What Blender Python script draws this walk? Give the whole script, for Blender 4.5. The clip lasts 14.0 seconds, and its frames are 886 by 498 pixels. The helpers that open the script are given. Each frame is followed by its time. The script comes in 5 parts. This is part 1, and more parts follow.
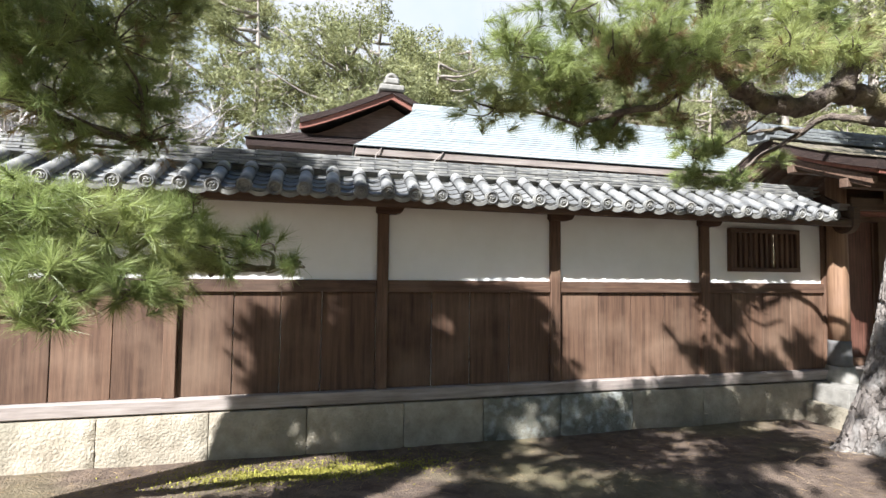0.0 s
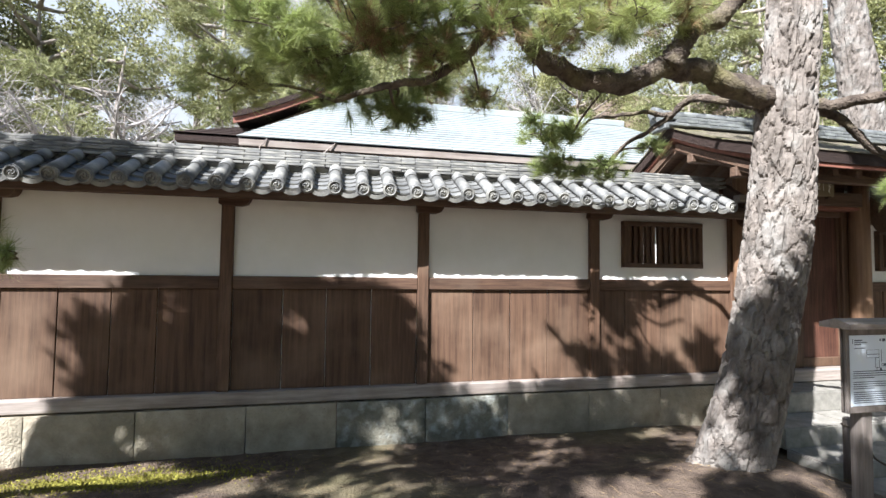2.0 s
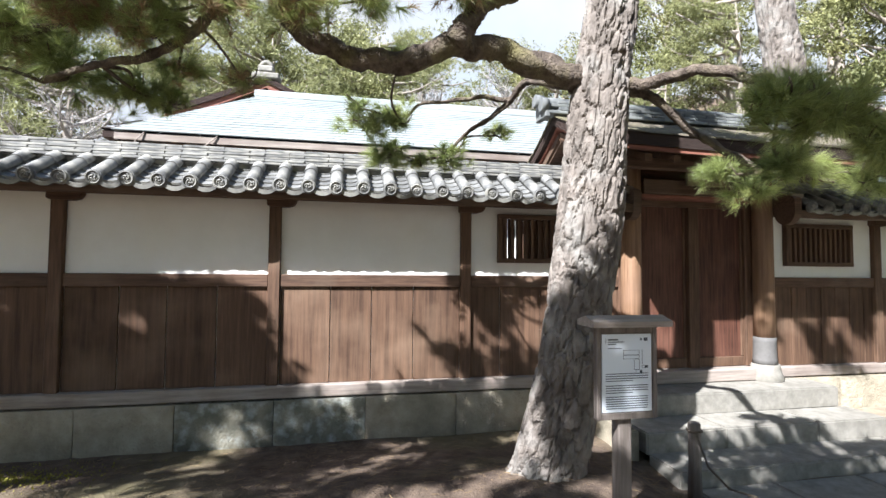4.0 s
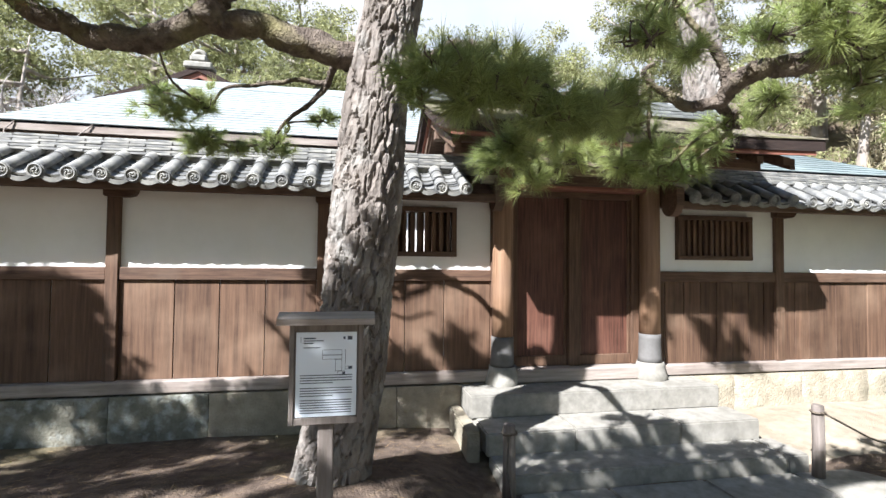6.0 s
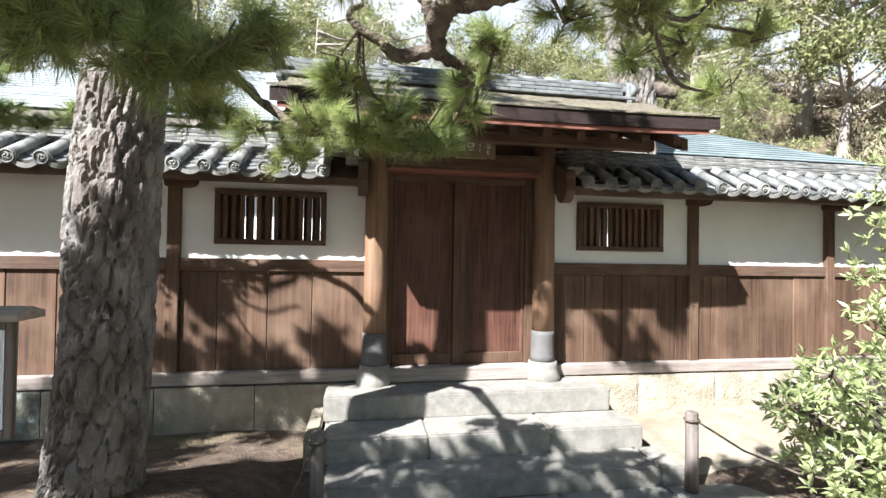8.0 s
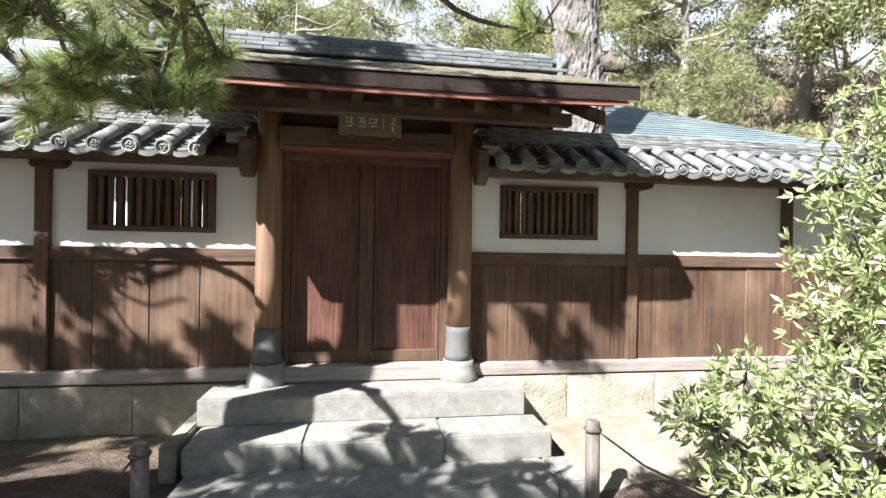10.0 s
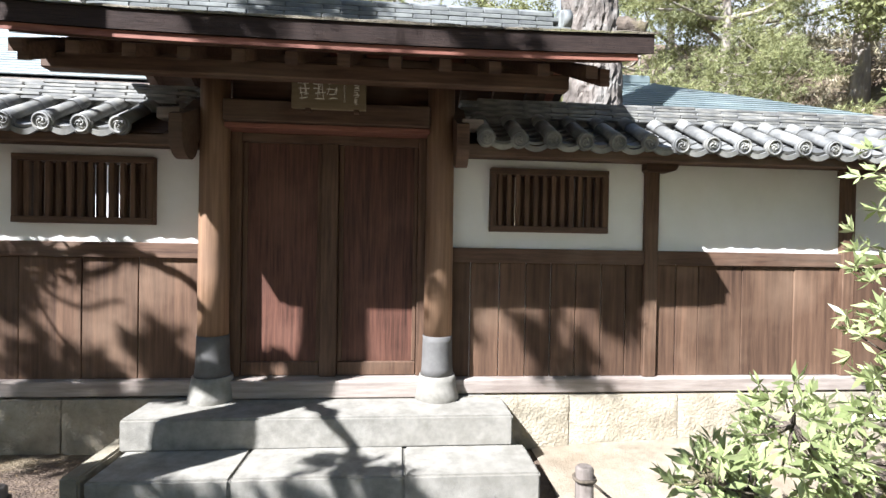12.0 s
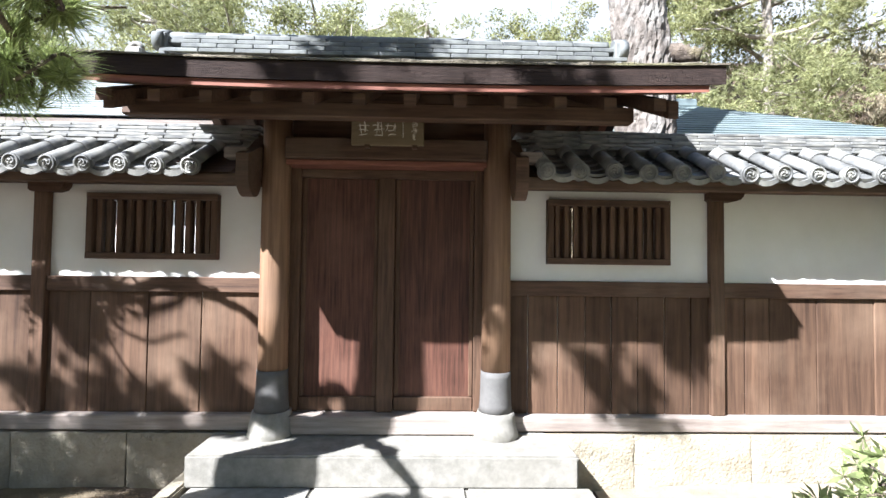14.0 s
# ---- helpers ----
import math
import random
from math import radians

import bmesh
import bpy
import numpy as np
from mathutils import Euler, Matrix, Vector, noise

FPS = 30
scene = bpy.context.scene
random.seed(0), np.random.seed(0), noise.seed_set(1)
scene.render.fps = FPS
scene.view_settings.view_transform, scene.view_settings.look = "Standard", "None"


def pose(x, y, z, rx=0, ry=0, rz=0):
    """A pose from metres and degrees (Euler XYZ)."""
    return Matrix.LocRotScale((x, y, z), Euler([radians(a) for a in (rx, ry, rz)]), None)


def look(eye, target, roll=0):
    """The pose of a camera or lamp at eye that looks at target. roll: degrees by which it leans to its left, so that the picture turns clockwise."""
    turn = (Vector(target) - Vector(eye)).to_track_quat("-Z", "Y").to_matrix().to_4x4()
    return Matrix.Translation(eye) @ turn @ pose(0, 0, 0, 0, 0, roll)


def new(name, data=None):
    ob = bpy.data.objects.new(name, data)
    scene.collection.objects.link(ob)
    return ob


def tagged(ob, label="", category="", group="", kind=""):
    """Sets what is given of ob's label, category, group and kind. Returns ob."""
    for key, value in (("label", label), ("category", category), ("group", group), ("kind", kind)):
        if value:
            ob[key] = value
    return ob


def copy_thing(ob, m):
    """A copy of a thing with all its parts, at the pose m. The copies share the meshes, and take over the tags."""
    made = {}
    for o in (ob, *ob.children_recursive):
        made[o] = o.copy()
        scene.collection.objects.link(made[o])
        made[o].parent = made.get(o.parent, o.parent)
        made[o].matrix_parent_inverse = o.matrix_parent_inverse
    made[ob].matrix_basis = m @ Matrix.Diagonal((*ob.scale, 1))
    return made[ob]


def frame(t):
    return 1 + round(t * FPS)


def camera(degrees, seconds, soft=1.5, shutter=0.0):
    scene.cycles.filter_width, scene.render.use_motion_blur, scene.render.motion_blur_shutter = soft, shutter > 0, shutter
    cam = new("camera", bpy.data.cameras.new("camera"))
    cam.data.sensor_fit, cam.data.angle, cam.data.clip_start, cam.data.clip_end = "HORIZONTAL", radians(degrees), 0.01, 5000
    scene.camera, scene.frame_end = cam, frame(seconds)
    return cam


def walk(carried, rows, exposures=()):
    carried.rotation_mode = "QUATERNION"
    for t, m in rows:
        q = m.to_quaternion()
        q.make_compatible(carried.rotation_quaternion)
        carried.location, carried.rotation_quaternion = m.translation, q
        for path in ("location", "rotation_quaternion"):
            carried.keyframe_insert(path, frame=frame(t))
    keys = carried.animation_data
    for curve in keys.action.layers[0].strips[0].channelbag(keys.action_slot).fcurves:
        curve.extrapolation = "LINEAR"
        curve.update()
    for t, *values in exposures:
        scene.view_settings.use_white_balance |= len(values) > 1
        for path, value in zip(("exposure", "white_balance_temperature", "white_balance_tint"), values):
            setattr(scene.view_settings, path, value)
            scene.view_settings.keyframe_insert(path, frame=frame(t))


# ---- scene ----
cam = camera(85.4, 14.0)
PATH = [
    (0, (0.211, 0.582, 1.823), (0.674, 2.525, 1.918), 0.7),
    (0.5, (0.578, 0.574, 1.793), (1.029, 2.52, 1.89), 0.8),
    (1, (0.961, 0.589, 1.814), (1.403, 2.538, 1.901), 0.7),
    (1.5, (1.363, 0.539, 1.811), (1.802, 2.488, 1.904), 0.7),
    (2, (1.723, 0.545, 1.799), (2.153, 2.496, 1.893), 0.7),
    (2.5, (2.113, 0.558, 1.815), (2.536, 2.511, 1.902), 0.7),
    (3, (2.522, 0.516, 1.809), (2.938, 2.47, 1.902), 0.6),
    (3.2, (2.672, 0.492, 1.804), (3.082, 2.447, 1.896), 0.6),
    (5.3, (4.236, 0.421, 1.779), (4.615, 2.384, 1.845), 0.6),
    (5.5, (4.405, 0.377, 1.791), (4.778, 2.341, 1.848), 0.8),
    (6, (4.766, 0.366, 1.797), (5.13, 2.332, 1.858), 0.6),
    (6.5, (5.132, 0.423, 1.816), (5.484, 2.391, 1.861), 0.7),
    (7, (5.519, 0.412, 1.8), (5.868, 2.381, 1.856), 0.6),
    (7.5, (5.876, 0.449, 1.776), (6.208, 2.421, 1.829), 0.7),
    (8, (6.156, 0.532, 1.789), (6.493, 2.503, 1.818), 0.9),
    (8.5, (6.492, 0.511, 1.781), (6.817, 2.485, 1.812), 0.9),
    (9, (6.782, 0.573, 1.755), (7.096, 2.549, 1.78), 0.9),
    (11.3, (7.674, 1.243, 1.786), (7.917, 3.228, 1.756), 0.9),
    (11.5, (7.748, 1.317, 1.774), (7.959, 3.306, 1.753), 1.0),
    (12, (7.716, 1.449, 1.766), (7.884, 3.442, 1.743), 1.0),
    (12.5, (7.548, 1.5, 1.809), (7.704, 3.493, 1.774), 1.3),
    (13, (7.528, 1.492, 1.83), (7.653, 3.488, 1.828), 0.9),
    (13.5, (7.534, 1.494, 1.853), (7.612, 3.492, 1.898), 0.7),
    (14, (7.503, 1.496, 1.857), (7.547, 3.494, 1.921), 0.7),
]
walk(cam, [(t, look(eye, target, roll)) for t, eye, target, roll in PATH],
     [(0.0, 1.76, 6000, 11), (6.0, 1.9, 5980, 11), (9.0, 2.0, 6000, 10), (11.5, 1.88, 5900, 11), (14.0, 2.2, 5820, 11)])

# ---------------------------------------------------------------- light
SUN_TRAVEL = Vector((1.3, 1.15, -1.62)).normalized()
sun_data = bpy.data.lights.new("sun", "SUN")
sun_data.energy, sun_data.angle, sun_data.color = 5.0, radians(0.6), (1.0, 0.975, 0.94)
sun = new("sun", sun_data)
sun.matrix_world = look((-20, -20, 30), Vector((-20, -20, 30)) + SUN_TRAVEL)
world = bpy.data.worlds.new("sky")
scene.world = world
world.use_nodes = True
_bg = world.node_tree.nodes["Background"]
_sky = world.node_tree.nodes.new("ShaderNodeTexSky")
_sky.sky_type, _sky.sun_disc = "NISHITA", False
_sky.sun_elevation = math.asin(-SUN_TRAVEL.z)
_sky.sun_rotation = math.atan2(-SUN_TRAVEL.x, -SUN_TRAVEL.y)
_sky.dust_density, _sky.air_density = 0.4, 1.0
world.node_tree.links.new(_sky.outputs[0], _bg.inputs[0])
_bg.inputs[1].default_value = 0.05


# ---------------------------------------------------------------- materials
def material(name, c1, c2, scale=8.0, stretch=(1, 1, 1), rough=0.7, bump=0.3, metal=0.0, detail=6.0, stain=None,
             stain_scale=1.2, stain_amount=0.5, per_object=0.0, fine=60.0, spec=0.3, distance=0.01, island=0.0, through_light=0.0):
    m = bpy.data.materials.new(name)
    m.use_nodes = True
    nt = m.node_tree
    n, link = nt.nodes, nt.links.new
    bsdf = n["Principled BSDF"]
    tc = n.new("ShaderNodeTexCoord")
    mp = n.new("ShaderNodeMapping")
    mp.inputs["Scale"].default_value = stretch
    link(tc.outputs["Object"], mp.inputs["Vector"])
    vec = mp.outputs[0]
    info = n.new("ShaderNodeObjectInfo")
    if per_object:
        add = n.new("ShaderNodeVectorMath")
        add.operation = "MULTIPLY_ADD"
        cmb = n.new("ShaderNodeCombineXYZ")
        for k in range(3):
            link(info.outputs["Random"], cmb.inputs[k])
        link(cmb.outputs[0], add.inputs[0])
        add.inputs[1].default_value = (37.0, 53.0, 71.0)
        link(vec, add.inputs[2])
        vec = add.outputs[0]
    n1 = n.new("ShaderNodeTexNoise")
    n1.inputs["Scale"].default_value, n1.inputs["Detail"].default_value, n1.inputs["Roughness"].default_value = scale, detail, 0.65
    link(vec, n1.inputs["Vector"])
    ramp = n.new("ShaderNodeValToRGB")
    ramp.color_ramp.elements[0].position, ramp.color_ramp.elements[1].position = 0.32, 0.68
    ramp.color_ramp.elements[0].color, ramp.color_ramp.elements[1].color = (*c1, 1), (*c2, 1)
    link(n1.outputs["Fac"], ramp.inputs[0])
    col = ramp.outputs[0]
    if stain:
        n2 = n.new("ShaderNodeTexNoise")
        n2.inputs["Scale"].default_value, n2.inputs["Detail"].default_value = stain_scale, 5.0
        link(tc.outputs["Object"], n2.inputs["Vector"])
        r2 = n.new("ShaderNodeValToRGB")
        r2.color_ramp.elements[0].position, r2.color_ramp.elements[1].position = 0.48, 0.72
        r2.color_ramp.elements[0].color, r2.color_ramp.elements[1].color = (0, 0, 0, 1), (stain_amount,) * 3 + (1,)
        link(n2.outputs["Fac"], r2.inputs[0])
        mix = n.new("ShaderNodeMixRGB")
        mix.inputs[2].default_value = (*stain, 1)
        link(r2.outputs[0], mix.inputs[0])
        link(col, mix.inputs[1])
        col = mix.outputs[0]
    if per_object or island:
        hsv = n.new("ShaderNodeHueSaturation")
        mr = n.new("ShaderNodeMapRange")
        amount = per_object or island
        mr.inputs[3].default_value, mr.inputs[4].default_value = 1 - amount, 1 + amount
        if island:
            geo = n.new("ShaderNodeNewGeometry")
            link(geo.outputs["Random Per Island"], mr.inputs[0])
        else:
            link(info.outputs["Random"], mr.inputs[0])
        link(mr.outputs[0], hsv.inputs["Value"])
        link(col, hsv.inputs["Color"])
        col = hsv.outputs[0]
    link(col, bsdf.inputs["Base Color"])
    bsdf.inputs["Roughness"].default_value = rough
    bsdf.inputs["Metallic"].default_value = metal
    bsdf.inputs["Specular IOR Level"].default_value = spec
    if bump:
        n3 = n.new("ShaderNodeTexNoise")
        n3.inputs["Scale"].default_value, n3.inputs["Detail"].default_value = fine, 4.0
        link(vec, n3.inputs["Vector"])
        sm = n.new("ShaderNodeMath")
        link(n1.outputs["Fac"], sm.inputs[0])
        link(n3.outputs["Fac"], sm.inputs[1])
        bp = n.new("ShaderNodeBump")
        bp.inputs["Strength"].default_value, bp.inputs["Distance"].default_value = bump, distance
        link(sm.outputs[0], bp.inputs["Height"])
        link(bp.outputs[0], bsdf.inputs["Normal"])
    if through_light:
        tr = n.new("ShaderNodeBsdfTranslucent")
        link(col, tr.inputs[0])
        ms = n.new("ShaderNodeMixShader")
        ms.inputs[0].default_value = through_light
        link(bsdf.outputs[0], ms.inputs[1])
        link(tr.outputs[0], ms.inputs[2])
        link(ms.outputs[0], n["Material Output"].inputs[0])
    return m


PLASTER = material("white_plaster", (0.79, 0.775, 0.73), (0.85, 0.835, 0.795), 3.0, rough=0.9, bump=0.12, stain=(0.7, 0.66, 0.58), stain_scale=0.9, stain_amount=0.35, fine=90)
BOARD = material("weathered_cedar_board", (0.055, 0.031, 0.02), (0.14, 0.081, 0.05), 4.0, (6, 6, 0.3), 0.72, 0.35, spec=0.25, stain=(0.25, 0.168, 0.112), stain_scale=1.5, stain_amount=0.5, per_object=0.22, fine=30, distance=0.004)
DOORWOOD = material("red_brown_cedar_panel", (0.04, 0.017, 0.011), (0.15, 0.064, 0.042), 5.0, (9, 9, 0.4), 0.6, 0.3, stain=(0.2, 0.1, 0.07), stain_scale=2.0, stain_amount=0.4, per_object=0.12, fine=30, distance=0.004)
BEAM = material("dark_brown_timber", (0.05, 0.028, 0.018), (0.13, 0.075, 0.048), 5.0, (0.5, 7, 7), 0.7, 0.3, stain=(0.2, 0.15, 0.11), stain_scale=2.0, stain_amount=0.4, per_object=0.15, fine=30, distance=0.004)
POST = material("brown_upright_timber", (0.06, 0.034, 0.021), (0.15, 0.085, 0.052), 5.0, (7, 7, 0.5), 0.7, 0.3, stain=(0.22, 0.15, 0.1), stain_scale=2.0, stain_amount=0.4, per_object=0.15, fine=30, distance=0.004)
GATEPOST = material("honey_brown_round_timber", (0.15, 0.085, 0.048), (0.29, 0.175, 0.105), 4.0, (8, 8, 0.35), 0.62, 0.3, stain=(0.16, 0.1, 0.07), stain_scale=1.7, stain_amount=0.5, fine=30, distance=0.004)
GREYWOOD = material("grey_weathered_timber", (0.2, 0.165, 0.14), (0.36, 0.31, 0.27), 4.0, (0.5, 7, 7), 0.85, 0.4, stain=(0.15, 0.11, 0.09), stain_scale=2.5, stain_amount=0.6, per_object=0.1, fine=30, distance=0.004)
GREYPOST = material("grey_weathered_post", (0.11, 0.09, 0.076), (0.23, 0.195, 0.17), 4.0, (7, 7, 0.5), 0.85, 0.4, stain=(0.1, 0.085, 0.07), stain_scale=4, stain_amount=0.6, fine=30, distance=0.004)
TILE = material("grey_fired_roof_tile", (0.085, 0.086, 0.084), (0.205, 0.202, 0.19), 7.0, rough=0.6, bump=0.35, stain=(0.42, 0.4, 0.34), stain_scale=5, stain_amount=0.75, per_object=0.22, fine=90, spec=0.5, distance=0.004)
SLATE = material("mossy_grey_ridge_tile", (0.085, 0.09, 0.09), (0.18, 0.185, 0.18), 8.0, rough=0.75, bump=0.3, stain=(0.25, 0.26, 0.23), stain_scale=4, stain_amount=0.5, per_object=0.18, fine=80, distance=0.004)
STONE = material("tuff_base_stone", (0.26, 0.22, 0.16), (0.44, 0.385, 0.29), 5.0, rough=0.92, bump=0.7, stain=(0.15, 0.14, 0.1), stain_scale=2.2, stain_amount=0.7, per_object=0.12, fine=45, distance=0.02)
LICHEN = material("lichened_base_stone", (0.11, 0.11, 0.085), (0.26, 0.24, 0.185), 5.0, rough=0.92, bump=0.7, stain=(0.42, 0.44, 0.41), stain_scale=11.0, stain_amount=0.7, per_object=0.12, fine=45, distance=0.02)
GRANITE = material("worn_step_stone", (0.19, 0.178, 0.15), (0.32, 0.3, 0.262), 9.0, rough=0.85, bump=0.35, stain=(0.2, 0.185, 0.155), stain_scale=1.8, stain_amount=0.55, per_object=0.08, fine=110, distance=0.006)
EARTH = material("bare_earth_with_needles", (0.065, 0.045, 0.034), (0.175, 0.128, 0.092), 7.0, rough=0.97, bump=0.8, stain=(0.2, 0.19, 0.085), stain_scale=0.8, stain_amount=0.5, fine=55, distance=0.03)
SAND = material("pale_sandy_earth", (0.2, 0.165, 0.12), (0.34, 0.29, 0.22), 6.0, rough=0.97, bump=0.6, stain=(0.2, 0.15, 0.1), stain_scale=1.3, stain_amount=0.5, fine=70, distance=0.015)
MOSS = material("yellow_green_moss", (0.16, 0.15, 0.025), (0.36, 0.33, 0.06), 30.0, rough=0.95, bump=0.9, fine=120, distance=0.01)
COPPER = material("pale_sheet_copper_roof", (0.3, 0.33, 0.325), (0.43, 0.455, 0.45), 3.0, (0.4, 1, 1), 0.36, 0.1, metal=0.25, stain=(0.5, 0.52, 0.5), stain_scale=0.7, stain_amount=0.6, island=0.07, fine=40, distance=0.004)
GREENCOPPER = material("verdigris_copper_roof", (0.13, 0.165, 0.165), (0.23, 0.265, 0.265), 3.0, (0.4, 1, 1), 0.5, 0.1, metal=0.2, stain=(0.34, 0.4, 0.38), stain_scale=0.9, stain_amount=0.6, island=0.08, fine=40, distance=0.004)
BARKROOF = material("mossy_bark_shingle", (0.10, 0.085, 0.06), (0.24, 0.205, 0.15), 10.0, (1.5, 1, 1), 0.95, 0.9, stain=(0.19, 0.19, 0.07), stain_scale=3.2, stain_amount=0.55, fine=70, distance=0.03)
BARKEDGE = material("dark_bark_roof_edge", (0.018, 0.012, 0.01), (0.06, 0.038, 0.03), 6.0, (1, 1, 22), 0.9, 0.7, fine=40, distance=0.015)
REDEDGE = material("red_brown_eave_board", (0.14, 0.05, 0.035), (0.3, 0.13, 0.09), 5.0, (0.6, 8, 8), 0.75, 0.4, fine=30, distance=0.005)
LEAD = material("lead_grey_post_shoe", (0.085, 0.08, 0.075), (0.145, 0.138, 0.13), 5.0, rough=0.7, bump=0.2, metal=0.0, fine=60, distance=0.004)
PINEBARK = material("pine_bark_plate", (0.085, 0.071, 0.06), (0.25, 0.215, 0.185), 9.0, (1, 1, 0.5), 0.95, 0.9, stain=(0.36, 0.35, 0.32), stain_scale=4, stain_amount=0.6, fine=60, distance=0.02)
LIMBBARK = material("mossy_limb_bark", (0.06, 0.045, 0.036), (0.2, 0.16, 0.125), 14.0, rough=0.95, bump=0.9, stain=(0.2, 0.185, 0.06), stain_scale=3.5, stain_amount=0.6, fine=70, distance=0.03)
NEEDLE = material("pine_needle_green", (0.2, 0.26, 0.085), (0.42, 0.46, 0.17), 1.6, rough=0.45, bump=0, stain=(0.44, 0.43, 0.18), stain_scale=1.7, stain_amount=0.5, island=0.35, through_light=0.5, spec=0.5)
DRYNEEDLE = material("dry_pine_needle", (0.22, 0.15, 0.08), (0.38, 0.27, 0.14), 2.0, rough=0.7, bump=0, island=0.3, through_light=0.2)
LEAF = material("glossy_shrub_leaf", (0.24, 0.29, 0.11), (0.46, 0.5, 0.25), 2.5, rough=0.32, bump=0, island=0.35, through_light=0.3, spec=0.55)
FARLEAF = material("evergreen_leaf", (0.14, 0.155, 0.06), (0.31, 0.31, 0.14), 0.35, rough=0.55, bump=0, stain=(0.34, 0.31, 0.13), stain_scale=0.5, stain_amount=0.7, island=0.4, through_light=0.3)
FARPINE = material("far_pine_needle", (0.19, 0.205, 0.09), (0.38, 0.38, 0.18), 0.5, rough=0.55, bump=0, island=0.35, through_light=0.3)
DRYGRASS = material("dry_undergrowth", (0.28, 0.23, 0.15), (0.5, 0.43, 0.31), 0.9, rough=0.9, bump=0, stain=(0.16, 0.18, 0.07), stain_scale=0.5, stain_amount=0.7, island=0.35, through_light=0.2)
TWIG = material("bare_grey_twig", (0.28, 0.25, 0.23), (0.48, 0.45, 0.42), 4.0, rough=0.9, bump=0, island=0.2)
FARBARK = material("far_tree_bark", (0.2, 0.165, 0.135), (0.4, 0.35, 0.3), 5.0, (1, 1, 0.3), 0.95, 0.6, fine=30, distance=0.03)
PAPER = material("white_notice_paper", (0.70, 0.75, 0.80), (0.74, 0.78, 0.82), 3.0, rough=0.35, bump=0)
INK = material("dark_print", (0.05, 0.06, 0.08), (0.09, 0.1, 0.12), 5.0, rough=0.6, bump=0)
PLAQUE = material("pale_brown_plaque_wood", (0.16, 0.12, 0.07), (0.25, 0.195, 0.12), 4.0, (0.5, 6, 6), 0.7, 0.3, fine=30, distance=0.004)
GILT = material("faded_cream_lettering", (0.78, 0.74, 0.62), (0.85, 0.81, 0.7), 5.0, rough=0.6, bump=0)
ROPE = material("dark_hemp_rope", (0.07, 0.055, 0.04), (0.15, 0.12, 0.09), 60.0, rough=0.95, bump=0.6, fine=150)
HAZE = bpy.data.materials.new("hazy_bright_sky")
HAZE.use_nodes = True
_n, _l = HAZE.node_tree.nodes, HAZE.node_tree.links.new
_n.remove(_n["Principled BSDF"])
_em, _no, _ra, _co = _n.new("ShaderNodeEmission"), _n.new("ShaderNodeTexNoise"), _n.new("ShaderNodeValToRGB"), _n.new("ShaderNodeTexCoord")
_no.inputs["Scale"].default_value, _no.inputs["Detail"].default_value = 0.02, 6.0
_ra.color_ramp.elements[0].color, _ra.color_ramp.elements[1].color = (0.84, 0.92, 1.0, 1), (1.0, 1.0, 1.0, 1)
_ra.color_ramp.elements[0].position, _ra.color_ramp.elements[1].position = 0.4, 0.62
_l(_co.outputs["Object"], _no.inputs["Vector"])
_l(_no.outputs["Fac"], _ra.inputs[0])
_l(_ra.outputs[0], _em.inputs[0])
_em.inputs[1].default_value = 0.3
_l(_em.outputs[0], _n["Material Output"].inputs[0])


